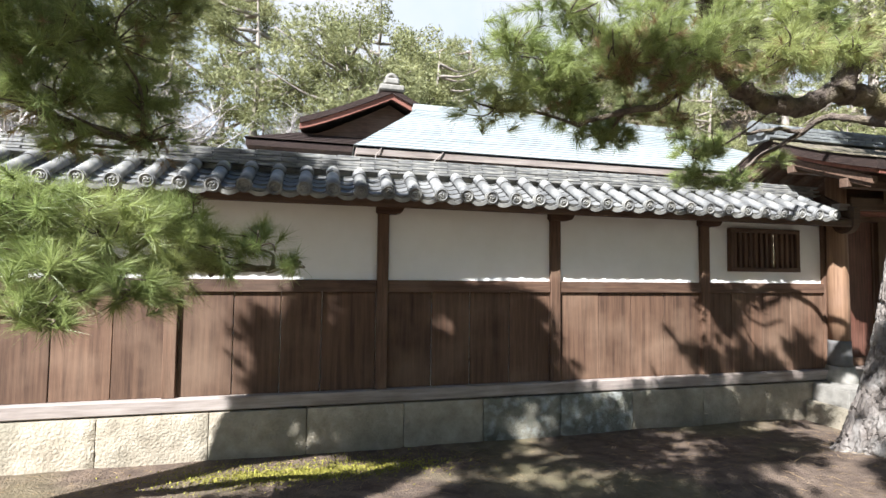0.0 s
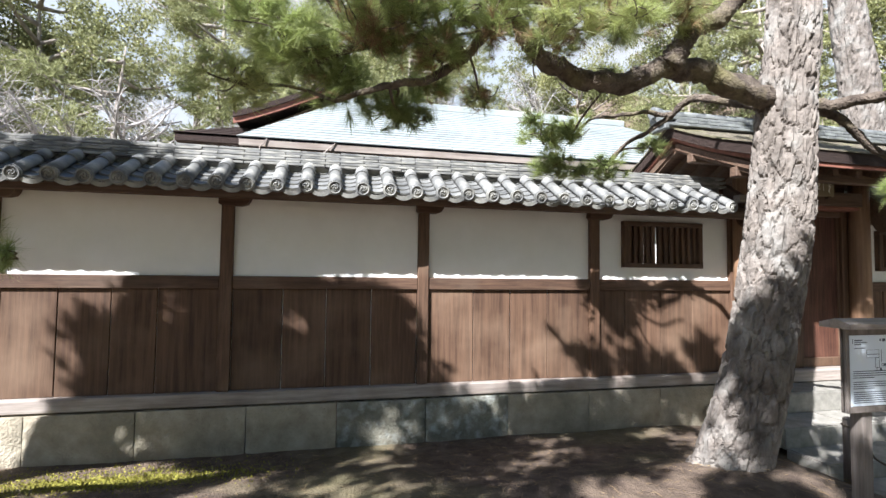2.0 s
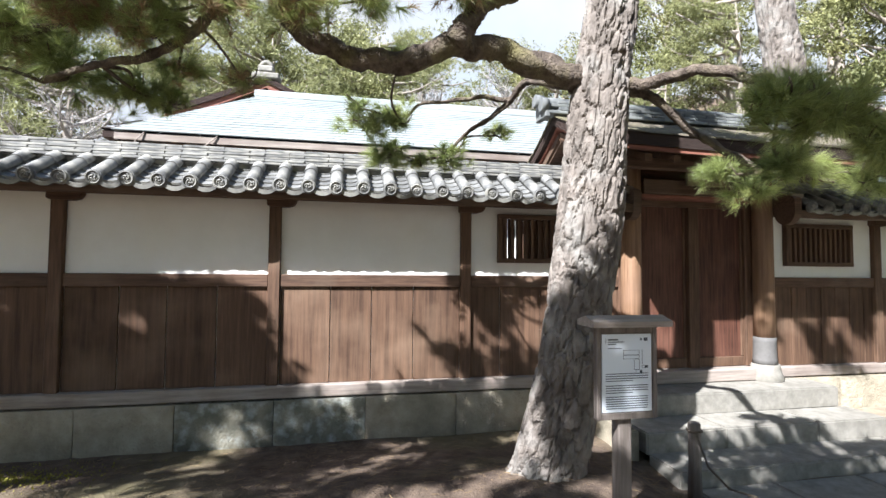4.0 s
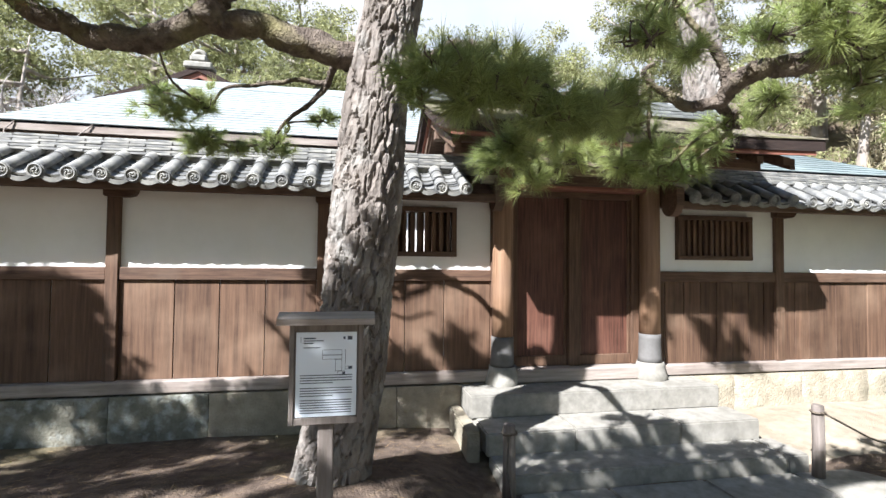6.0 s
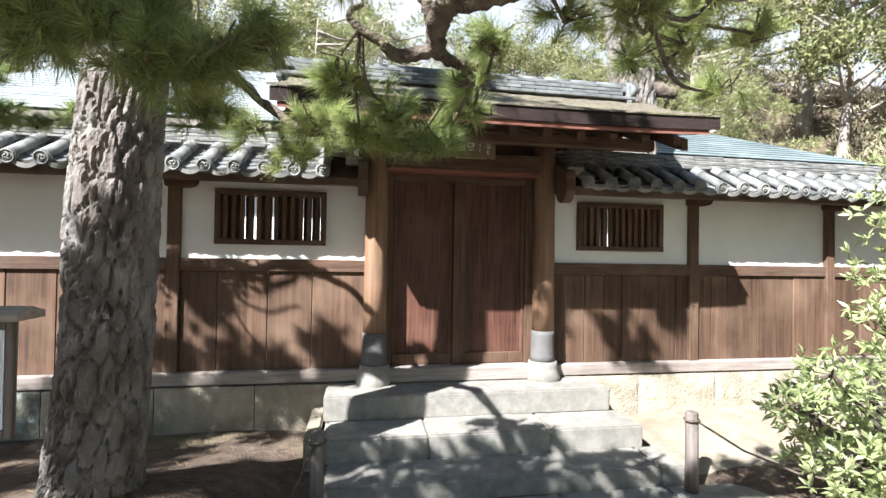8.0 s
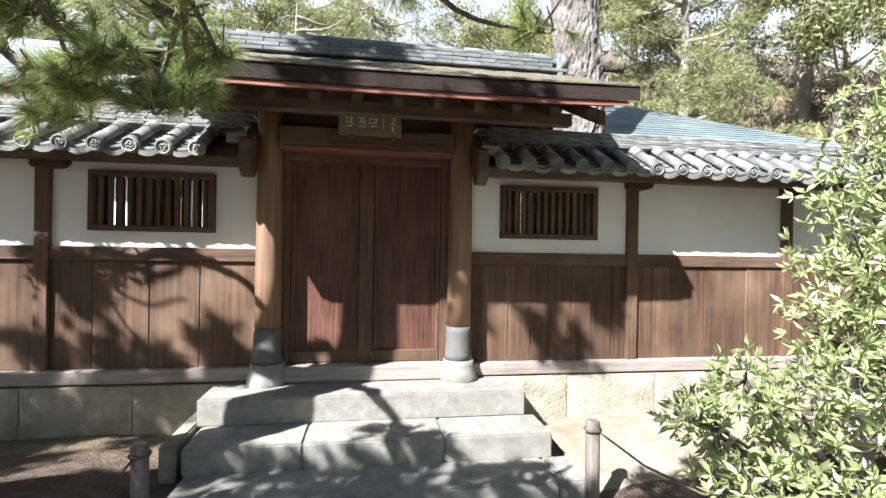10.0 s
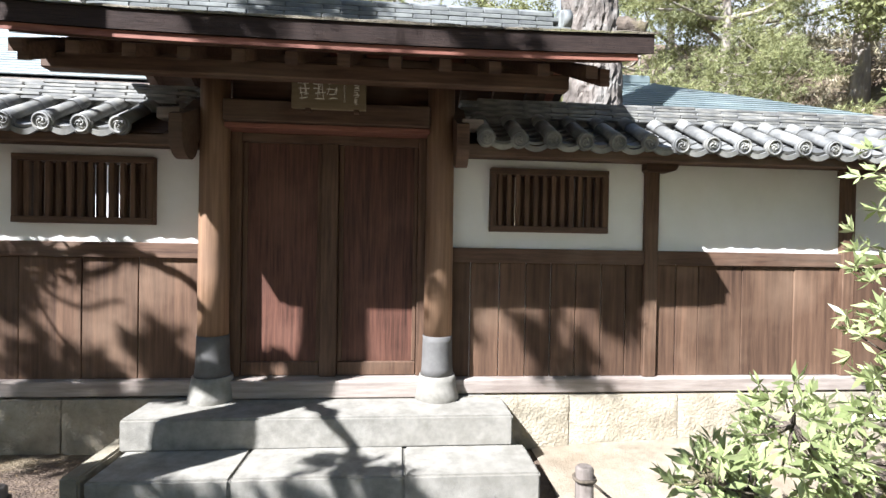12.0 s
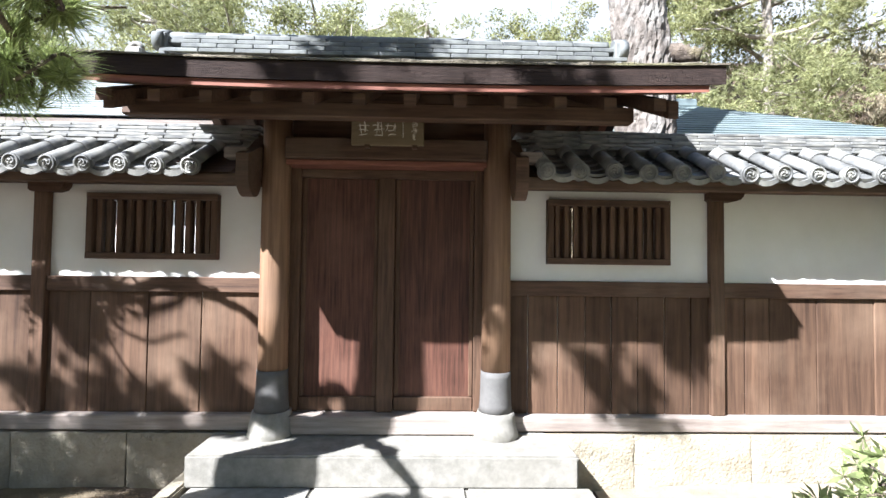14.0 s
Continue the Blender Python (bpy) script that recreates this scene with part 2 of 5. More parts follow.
# ---------------------------------------------------------------- mesh helpers
class Shape:
    """Collects vertices and faces of one mesh."""

    def __init__(self):
        self.v, self.f, self.smooth = [], [], []

    def add(self, verts, faces, smooth=False):
        k = len(self.v)
        self.v += [tuple(p) for p in verts]
        self.f += [tuple(k + i for i in f) for f in faces]
        self.smooth += [smooth] * len(faces)
        return self

    def box(self, x0, x1, y0, y1, z0, z1, b=0.0):
        """A box; b chamfers its twelve edges."""
        if b <= 0:
            v = [(x, y, z) for x in (x0, x1) for y in (y0, y1) for z in (z0, z1)]
            return self.add(v, [(0, 1, 3, 2), (4, 6, 7, 5), (0, 4, 5, 1), (2, 3, 7, 6), (0, 2, 6, 4), (1, 5, 7, 3)])
        b = min(b, (x1 - x0) * 0.4, (y1 - y0) * 0.4, (z1 - z0) * 0.4)
        bm = bmesh.new()
        bmesh.ops.create_cube(bm, size=1, matrix=Matrix.Translation(((x0 + x1) / 2, (y0 + y1) / 2, (z0 + z1) / 2)) @ Matrix.Diagonal((x1 - x0, y1 - y0, z1 - z0, 1)))
        bmesh.ops.bevel(bm, geom=bm.edges[:], offset=b, segments=1, affect="EDGES")
        bm.verts.ensure_lookup_table()
        self.add([v.co for v in bm.verts], [[v.index for v in f.verts] for f in bm.faces])
        bm.free()
        return self

    def tube(self, pts, radii, sides=10, caps=True, wobble=0.0, seed=0.0):
        pts = [Vector(p) for p in pts]
        rings, up = [], None
        for i, p in enumerate(pts):
            d = (pts[min(i + 1, len(pts) - 1)] - pts[max(i - 1, 0)]).normalized()
            if up is None:
                up = d.orthogonal().normalized()
            up = (up - d * up.dot(d)).normalized()
            side = d.cross(up)
            r = radii[i] if isinstance(radii, (list, tuple)) else radii
            ring = []
            for j in range(sides):
                a = 2 * math.pi * j / sides
                n = up * math.cos(a) + side * math.sin(a)
                rr = r * (1 + wobble * noise.noise((p + n * r * 1.5) * (1.6 / max(r, 0.02)) * 0.5 + Vector((seed, 0, 0)))) if wobble else r
                ring.append(p + n * rr)
            rings.append(ring)
        v = [q for ring in rings for q in ring]
        f = [(i * sides + j, i * sides + (j + 1) % sides, (i + 1) * sides + (j + 1) % sides, (i + 1) * sides + j)
             for i in range(len(pts) - 1) for j in range(sides)]
        self.add(v, f, True)
        if caps:
            k = len(self.v) - len(v)
            self.f += [tuple(k + j for j in reversed(range(sides))), tuple(k + (len(pts) - 1) * sides + j for j in range(sides))]
            self.smooth += [False, False]
        return self

    def prism(self, outline, lo, hi, axis="x"):
        """Extrudes a closed outline of (a, b) pairs along an axis."""
        put = {"x": lambda a, b, c: (c, a, b), "y": lambda a, b, c: (a, c, b), "z": lambda a, b, c: (a, b, c)}[axis]
        n = len(outline)
        v = [put(a, b, lo) for a, b in outline] + [put(a, b, hi) for a, b in outline]
        f = [(i, (i + 1) % n, n + (i + 1) % n, n + i) for i in range(n)] + [tuple(reversed(range(n))), tuple(range(n, 2 * n))]
        return self.add(v, f)

    def mesh(self, name, mat):
        me = bpy.data.meshes.new(name)
        me.from_pydata(self.v, [], self.f)
        me.polygons.foreach_set("use_smooth", self.smooth)
        me.materials.append(mat)
        bm = bmesh.new()
        bm.from_mesh(me)
        bmesh.ops.recalc_face_normals(bm, faces=bm.faces[:])
        bm.to_mesh(me)
        bm.free()
        return me


def raw_mesh(name, verts, faces, mat):
    """A large mesh straight from arrays; faces all have the same number of corners."""
    me = bpy.data.meshes.new(name)
    verts, faces = np.asarray(verts, np.float32), np.asarray(faces, np.int32)
    n, k = faces.shape
    me.vertices.add(len(verts))
    me.vertices.foreach_set("co", verts.ravel())
    me.loops.add(n * k)
    me.loops.foreach_set("vertex_index", faces.ravel())
    me.polygons.add(n)
    me.polygons.foreach_set("loop_start", np.arange(0, n * k, k, dtype=np.int32))
    me.polygons.foreach_set("loop_total", np.full(n, k, np.int32))
    me.materials.append(mat)
    me.update(calc_edges=True)
    return me


def part(name, shape, mat, parent=None, label=""):
    data = shape.mesh(name, mat) if isinstance(shape, Shape) else shape
    ob = new(name, data)
    if parent is not None:
        ob.parent = parent
    return tagged(ob, label)


def thing(name, label, category, group="", kind="", at=(0, 0, 0)):
    ob = new(name)
    ob.location = at
    ob.empty_display_size = 0.1
    return tagged(ob, label, category, group, kind)


def place(name, data, parent, m):
    """One more piece on shared mesh data."""
    ob = bpy.data.objects.new(name, data)
    scene.collection.objects.link(ob)
    ob.parent = parent
    ob.matrix_basis = m
    return ob


rng = np.random.default_rng(7)


def rot_from(dirs, r):
    """Per direction, two unit vectors square to it, at random turns."""
    a = r.normal(size=dirs.shape)
    u = np.cross(dirs, a)
    u /= np.linalg.norm(u, axis=1, keepdims=True) + 1e-9
    return u, np.cross(dirs, u)


def needle_tufts(centres, ways, r, needles=46, length=0.1, width=0.0026, spread=1.0):
    """Pine tufts: long thin needles fanning from each centre round its way."""
    n = len(centres)
    c = np.repeat(centres, needles, 0)
    w = np.repeat(ways, needles, 0)
    d = w + r.normal(size=c.shape) * 0.55 * spread
    d /= np.linalg.norm(d, axis=1, keepdims=True)
    u, _ = rot_from(d, r)
    ln = length * r.uniform(0.65, 1.15, (len(c), 1))
    base = c - w * length * 0.5 * r.uniform(0, 1, (len(c), 1))
    droop = np.array([0, 0, -1.0]) * ln * 0.12
    v = np.stack([base - u * width / 2, base + u * width / 2, base + d * ln + droop], 1).reshape(-1, 3)
    return v, np.arange(len(v)).reshape(-1, 3)


def pad_tufts(pads, r, dense=1000):
    """Centres and ways of tufts spread through flattened cushions (x, y, z, radius)."""
    cs, ws = [], []
    for x, y, z, rad in pads:
        n = max(14, int(dense * rad * rad))
        p = r.normal(size=(n, 3))
        p /= np.linalg.norm(p, axis=1, keepdims=True)
        p *= r.uniform(0.15, 1.0, (n, 1)) ** 0.5 * (1 + 0.25 * r.normal(size=(n, 1)))
        lump = np.array([noise.noise(Vector((q[0] * 1.7 + x * 3, q[1] * 1.7 + y * 3, q[2] + z * 3))) for q in p])
        p = p[lump > -0.22]
        c = p * (rad, rad * 0.85, rad * 0.62) + (x, y, z)
        w = p * (0.75, 0.75, 0.5) + (0, 0, 0.3) + r.normal(size=p.shape) * 0.35
        w /= np.linalg.norm(w, axis=1, keepdims=True)
        cs.append(c)
        ws.append(w)
    return np.concatenate(cs), np.concatenate(ws)


def leaf_cloud(c, r, size, aspect=0.45, ways=None):
    """One folded leaf of four corners, two triangles, at each centre."""
    d = r.normal(size=c.shape) if ways is None else ways
    d = d / np.linalg.norm(d, axis=1, keepdims=True)
    u, w = rot_from(d, r)
    s = size * r.uniform(0.6, 1.3, (len(c), 1))
    v = np.stack([c, c + d * s * 0.5 + u * s * aspect * 0.5 + w * s * 0.08, c + d * s, c + d * s * 0.5 - u * s * aspect * 0.5 + w * s * 0.08], 1).reshape(-1, 3)
    return v, np.arange(len(v)).reshape(-1, 4)


# ---------------------------------------------------------------- ground
def ground_height(x, y):
    bed = 1 / (1 + math.exp(max(-60, min(60, (x - 5.55) * 7))))
    z = 0.13 * min(max((y - 3.9) / 0.9, 0), 1) * (1 - bed) + bed * (0.15 + 0.22 * min(max((4.9 - y) / 1.3, 0), 1)) + 0.0
    z += 0.06 * math.exp(-((x - 4.8) ** 2 + (y - 3.4) ** 2) / 0.35)
    if x > 8.9:
        z += 0.05 * min((x - 8.9) / 0.5, 1)
    if y > 12.5:
        d = y - 12.5
        z += 0.42 * min(d, 26) * min(1, d / 6) + 0.12 * max(0, min(d - 26, 60))
    z += min(max(x - 14.5, 0), 9) * 0.75 * min(max((y - 5.8) / 3, 0), 1)
    return z + 0.025 * noise.noise(Vector((x * 1.3, y * 1.3, 0)))


def axis_steps(fine0, fine1, step, far):
    xs = list(np.arange(fine0, fine1 + 1e-6, step))
    a, s = fine1, step
    while a < far:
        s *= 1.35
        a += s
        xs.append(a)
    a, s = fine0, step
    while a > -far:
        s *= 1.35
        a -= s
        xs.insert(0, a)
    return xs


gx, gy = axis_steps(-4, 12, 0.16, 900), axis_steps(0, 6, 0.16, 900)
verts = [(x, y, ground_height(x, y)) for y in gy for x in gx]
nx = len(gx)
faces = [(j * nx + i, j * nx + i + 1, (j + 1) * nx + i + 1, (j + 1) * nx + i) for j in range(len(gy) - 1) for i in range(nx - 1)]
ground = new("ground", raw_mesh("ground", verts, faces, EARTH))
ground.data.polygons.foreach_set("use_smooth", [True] * len(ground.data.polygons))
tagged(ground, "bare brown earth strewn with pine needles, rising into a wooded slope", "ground", kind="structure")

# pale trodden strip along the wall beyond the steps
sx, sy = np.arange(8.76, 14.6, 0.16), np.arange(4.0, 5.24, 0.12)
verts = [(x, y + (0.22 * noise.noise(Vector((x * 1.4, 0, 0))) if j == 0 else 0), ground_height(x, y) + (0.012 if j else -0.03)) for j, y in enumerate(sy) for x in sx]
m = len(sx)
faces = [(j * m + i, j * m + i + 1, (j + 1) * m + i + 1, (j + 1) * m + i) for j in range(len(sy) - 1) for i in range(m - 1)]
strip = new("path", raw_mesh("path", verts, faces, SAND))
tagged(strip, "pale trodden sandy strip along the wall foot", "path", kind="structure")

# ---------------------------------------------------------------- wall
POSTS = [-4.83, -2.98, -1.13, 0.73, 2.57, 4.46, 9.78, 11.55, 13.35, 15.2]
LEFT, RIGHT = (-6.6, 6.2), (8.1, 16.6)
W1, W2 = (4.81, 5.82), (8.415, 9.4)
WZ = (1.87, 2.385)


def plaster_wall(name, x0, x1, win):
    wall = Shape()
    y0, y1, z0, z1 = 5.335, 5.47, 0.56, 2.62
    wall.box(x0, win[0], y0, y1, z0, z1).box(win[1], x1, y0, y1, z0, z1)
    wall.box(win[0], win[1], y0, y1, z0, WZ[0]).box(win[0], win[1], y0, y1, WZ[1], z1)
    ob = part(name, wall, PLASTER)
    return tagged(ob, "white plaster garden wall above dark boards", "wall", kind="structure")


wall_left = plaster_wall("wall_west", *LEFT, W1)
wall_right = plaster_wall("wall_east", *RIGHT, W2)

# timber framing on the walls
for x in POSTS:
    wall = wall_left if x < 7 else wall_right
    s = Shape().box(x - 0.055, x + 0.055, 5.275, 5.334, 0.685, 2.47, 0.006)
    part("wall_post", s, POST, wall)
    s = Shape().prism([(x - 0.055, 2.385), (x + 0.12, 2.385), (x + 0.17, 2.40), (x + 0.19, 2.425), (x + 0.2, 2.455), (x - 0.075, 2.455), (x - 0.075, 2.40)], 5.24, 5.333, "y")
    part("bracket", s, BEAM, wall)
for wall, (x0, x1) in ((wall_left, LEFT), (wall_right, RIGHT)):
    xs = [x0] + [p for p in POSTS if x0 < p < x1] + [x1]
    for a, b in zip(xs[:-1], xs[1:]):
        part("rail", Shape().box(a + (0.056 if a in POSTS else 0), b - (0.056 if b in POSTS else 0), 5.288, 5.334, 1.615, 1.735, 0.006), BEAM, wall)
    part("sill_beam", Shape().box(x0, x1, 5.235, 5.42, 0.57, 0.684, 0.008), GREYWOOD, wall)
    part("eave_beam", Shape().box(x0, x1, 5.2, 5.334, 2.457, 2.545, 0.008), BEAM, wall)
    part("eave_fascia", Shape().prism([(4.885, 2.41), (4.905, 2.40), (4.905, 2.465), (4.885, 2.475)], x0, x1), BEAM, wall)
    s = Shape().prism([(4.89, 2.472), (5.335, 2.68), (5.335, 2.70), (4.89, 2.485)], x0, x1)
    part("soffit", s, BEAM, wall)
    n = int((x1 - x0) / 0.385)
    data = Shape().prism([(4.91, 2.405), (5.33, 2.60), (5.33, 2.655), (4.91, 2.458)], -0.022, 0.022).mesh("rafter", BEAM)
    for i in range(n):
        place("rafter", data, wall, Matrix.Translation((x0 + 0.2 + i * 0.385, 0, 0)))


# boards below the rail
BAYS = {(-6.6, -4.83): 4, (-4.83, -2.98): 4, (-2.98, -1.13): 4, (-1.13, 0.73): [-0.62, -0.21, 0.16], (0.73, 2.57): [1.23, 1.63, 2.06],
        (2.57, 4.46): [3.1, 3.5, 3.92], (4.46, 6.2): [4.84, 5.29, 5.7], (8.1, 9.78): [8.27, 8.51, 8.73, 8.94, 9.15, 9.37, 9.58],
        (9.78, 11.55): [10.02, 10.22, 10.61, 11.08], (11.55, 13.35): 4, (13.35, 15.2): 4, (15.2, 16.6): 3}
for (a, b), cuts in BAYS.items():
    if isinstance(cuts, int):
        cuts = [a + (b - a) * k / cuts for k in range(1, cuts)]
    edges = [a + (0.056 if a in POSTS else 0)] + list(cuts) + [b - (0.056 if b in POSTS else 0)]
    for e0, e1 in zip(edges[:-1], edges[1:]):
        f = 5.316 + random.uniform(-0.004, 0.004)
        part("board", Shape().box(e0 + 0.003, e1 - 0.003, f, 5.3345, 0.685, 1.614, 0.004), BOARD, wall_left if a < 7 else wall_right)

# base stones
edges_l = [-6.5, -5.5, -4.4, -3.5, -2.55, -1.65, -0.78, 0.05, 0.95, 1.75, 2.6, 3.45, 4.35, 5.21, 6.1]
edges_r = [8.12, 9.08, 10.0, 10.95, 11.9, 12.8, 13.8, 14.8, 15.7, 16.6]
for wall, edges in ((wall_left, edges_l), (wall_right, edges_r)):
    for i, (a, b) in enumerate(zip(edges[:-1], edges[1:])):
        s = Shape()
        nxs, nzs = 18, 9
        grid = []
        for k in range(nzs + 1):
            for j in range(nxs + 1):
                u, w = j / nxs, k / nzs
                edge = min(u * (b - a), (1 - u) * (b - a), (1 - w) * 0.5, 0.03) / 0.03
                d = 0.012 * noise.noise(Vector((a + u * (b - a), 0, w)) * 9) + 0.01 * noise.noise(Vector((a + u, 3, w)) * 28)
                grid.append((a + 0.004 + u * (b - a - 0.008), 5.205 + d + (1 - edge) * 0.014, 0.02 + w * 0.535))
        s.add(grid, [(k * (nxs + 1) + j, k * (nxs + 1) + j + 1, (k + 1) * (nxs + 1) + j + 1, (k + 1) * (nxs + 1) + j) for k in range(nzs) for j in range(nxs)], True)
        s.box(a + 0.004, b - 0.004, 5.225, 5.56, 0.0, 0.553)
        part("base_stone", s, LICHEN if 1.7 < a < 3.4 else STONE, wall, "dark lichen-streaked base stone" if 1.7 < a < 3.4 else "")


# barred windows
def barred_window(name, x0, x1):
    z0, z1 = WZ
    win = thing(name, "small barred window with dark brown wooden frame", "window", kind="structure", at=((x0 + x1) / 2, 5.3, z0))
    w, h = (x1 - x0) / 2, z1 - z0
    f = 0.05
    part("frame_top", Shape().box(-w, w, -0.03, 0.16, h - f, h, 0.004), BEAM, win)
    part("frame_bottom", Shape().box(-w, w, -0.03, 0.16, 0, f, 0.004), BEAM, win)
    part("frame_side", Shape().box(-w, -w + f, -0.027, 0.157, f, h - f, 0.004), POST, win)
    part("frame_side", Shape().box(w - f, w, -0.027, 0.157, f, h - f, 0.004), POST, win)
    n = 12
    slat = Shape().box(-0.038, 0.038, 0.115, 0.13, f, h - f, 0.002).mesh("shutter_slat", POST)
    data = Shape().box(-0.018, 0.018, 0.0, 0.036, f, h - f, 0.003).mesh("bar", POST)
    for i in range(n):
        if i < n - 2:
            place("shutter_slat", slat, win, Matrix.Translation((-w + f + 0.055 + (2 * w - 2 * f - 0.11) * i / (n - 3) + random.uniform(-0.012, 0.012), 0, 0)))
        place("bar", data, win, Matrix.Translation((-w + f + 0.035 + (2 * w - 2 * f - 0.07) * i / (n - 1), 0, 0)))
    return win


barred_window("window_1", *W1)
barred_window("window_2", *W2)

# ---------------------------------------------------------------- tiled coping
PITCH = 0.2425
E_Y, E_Z, SLOPE = 4.85, 2.53, math.atan2(0.27, 0.5)


def tile_meshes():
    cover, n, r = Shape(), 10, 0.062
    length = 0.34
    v = []
    for k, y in enumerate((0.0, length)):
        rr = r * (1.0 if k == 0 else 0.93)
        for j in range(n + 1):
            a = math.pi * j / n
            v.append((rr * math.cos(a), y, rr * math.sin(a)))
        for j in range(n + 1):
            a = math.pi * (n - j) / n
            v.append(((rr - 0.014) * math.cos(a), y, (rr - 0.014) * math.sin(a)))
    m = 2 * n + 2
    f = [(j, (j + 1) % m, m + (j + 1) % m, m + j) for j in range(m)] + [tuple(range(m)), tuple(reversed(range(m, 2 * m)))]
    cover.add(v, f, False)
    for i in range(n):
        cover.smooth[i] = True
    cap = Shape()
    cap.tube([(0, -0.012, 0), (0, 0.02, 0)], 0.066, 20)
    ring = [(0.052 * math.cos(a), -0.016, 0.052 * math.sin(a)) for a in np.linspace(0, 2 * math.pi, 21)]
    cap.tube(ring, 0.008, 6, caps=False)
    for k in range(3):
        pts = []
        for s in np.linspace(0, 1, 7):
            a = 2 * math.pi * k / 3 + s * 2.6
            pts.append(((0.010 + 0.026 * s) * math.cos(a), -0.015, (0.010 + 0.026 * s) * math.sin(a)))
        cap.tube(pts, [0.011 * (1 - 0.75 * i / 6) for i in range(7)], 6)
    pan = Shape()
    w, n2, ln = 0.19, 8, 0.17
    top, bot = [], []
    for y in (0.0, ln):
        for j in range(n2 + 1):
            u = j / n2 * 2 - 1
            top.append((u * w / 2, y, 0.03 * u * u - 0.012 - (0.018 if y else 0)))
    k = n2 + 1
    v = top + [(x, y, z - 0.02) for x, y, z in top]
    f = [(j, j + 1, k + j + 1, k + j) for j in range(n2)] + [(2 * k + j + 1, 2 * k + j, 3 * k + j, 3 * k + j + 1) for j in range(n2)]
    f += [(j + 1, j, 2 * k + j, 2 * k + j + 1) for j in range(n2)] + [(k + j, k + j + 1, 3 * k + j + 1, 3 * k + j) for j in range(n2)]
    pan.add(v, f)
    lip = Shape()
    prof = []
    for j in range(n2 + 1):
        u = j / n2 * 2 - 1
        prof.append((u * 0.1, 0.045 * u * u - 0.02))
    lip.prism(prof + [(x, z - 0.038) for x, z in reversed(prof)], -0.012, 0.02, "y")
    return cover.mesh("cover_tile", TILE), cap.mesh("end_disc", TILE), pan.mesh("pan_tile", TILE), lip.mesh("eave_lip", TILE)


COVER, CAP, PAN, LIP = tile_meshes()
NOSHI_GATE = Shape().box(-0.14, 0.14, -0.15, 0.15, 0, 0.036, 0.006).mesh("ridge_tile", SLATE)
NOSHI = Shape().box(-0.14, 0.14, -0.15, 0.15, 0, 0.036, 0.006).mesh("ridge_tile", TILE)


def coping(name, x0, x1):
    roof = thing(name, "grey fired clay tile coping with round end discs along the wall", "tile roof", kind="structure")
    slope = Matrix.Rotation(SLOPE, 4, "X")
    n = int((x1 - x0) / PITCH)
    for i in range(n + 1):
        x = x0 + i * PITCH
        sway = random.uniform(-0.012, 0.012)
        base = Matrix.Translation((x, E_Y, E_Z + random.uniform(-0.006, 0.006))) @ slope @ Matrix.Rotation(sway, 4, "Z")
        place("cover_tile", COVER, roof, base)
        place("cover_tile", COVER, roof, base @ Matrix.Translation((0, 0.325, 0.003)) @ Matrix.Diagonal((1.05, 0.85, 1.05, 1)))
        place("end_disc", CAP, roof, base @ Matrix.Rotation(-SLOPE * 0.75, 4, "X") @ Matrix.Translation((0, -0.004, -0.004)) @ Matrix.Rotation(random.uniform(0, 6), 4, "Y"))
        if i < n:
            mid = Matrix.Translation((x + PITCH / 2, E_Y, E_Z - 0.03)) @ slope
            place("eave_lip", LIP, roof, mid @ Matrix.Rotation(-SLOPE * 0.6, 4, "X") @ Matrix.Translation((0, 0.0, random.uniform(-0.004, 0.004))))
            for k in range(5):
                place("pan_tile", PAN, roof, mid @ Matrix.Translation((random.uniform(-0.004, 0.004), 0.01 + k * 0.115, 0.012 + random.uniform(-0.002, 0.003))) @ Matrix.Rotation(random.uniform(-0.02, 0.02), 4, "Z"))
    part("roof_bed", Shape().prism([(4.89, 2.488), (5.4, 2.765), (5.97, 2.485), (5.97, 2.44), (5.4, 2.72), (4.89, 2.476)], x0 - 0.05, x1 + 0.05), BEAM, roof)
    part("back_slope", Shape().prism([(5.44, 2.82), (5.98, 2.53), (5.98, 2.50), (5.44, 2.78)], x0 - 0.05, x1 + 0.05), TILE, roof)
    for k, (wd, z) in enumerate(((1.1, 2.782), (1.05, 2.808), (1.0, 2.834), (0.94, 2.860), (0.88, 2.886), (0.8, 2.912))):
        x = x0 - 0.1 + 0.14 * (k % 2)
        while x < x1:
            place("ridge_tile", NOSHI, roof, Matrix.Translation((x + 0.14, 5.4 + random.uniform(-0.004, 0.004), z + random.uniform(-0.003, 0.003))) @ Matrix.Rotation(random.uniform(-0.014, 0.014), 4, "Y") @ Matrix.Diagonal((1.3, wd + random.uniform(-0.03, 0.03), 0.66, 1)))
            x += 0.367
    part("ridge_core", Shape().box(x0 - 0.04, x1 + 0.04, 5.29, 5.51, 2.74, 2.90), TILE, roof)
    return roof


coping("wall_coping", -3.4, 6.02)
coping("wall_coping", 8.30, 13.3)

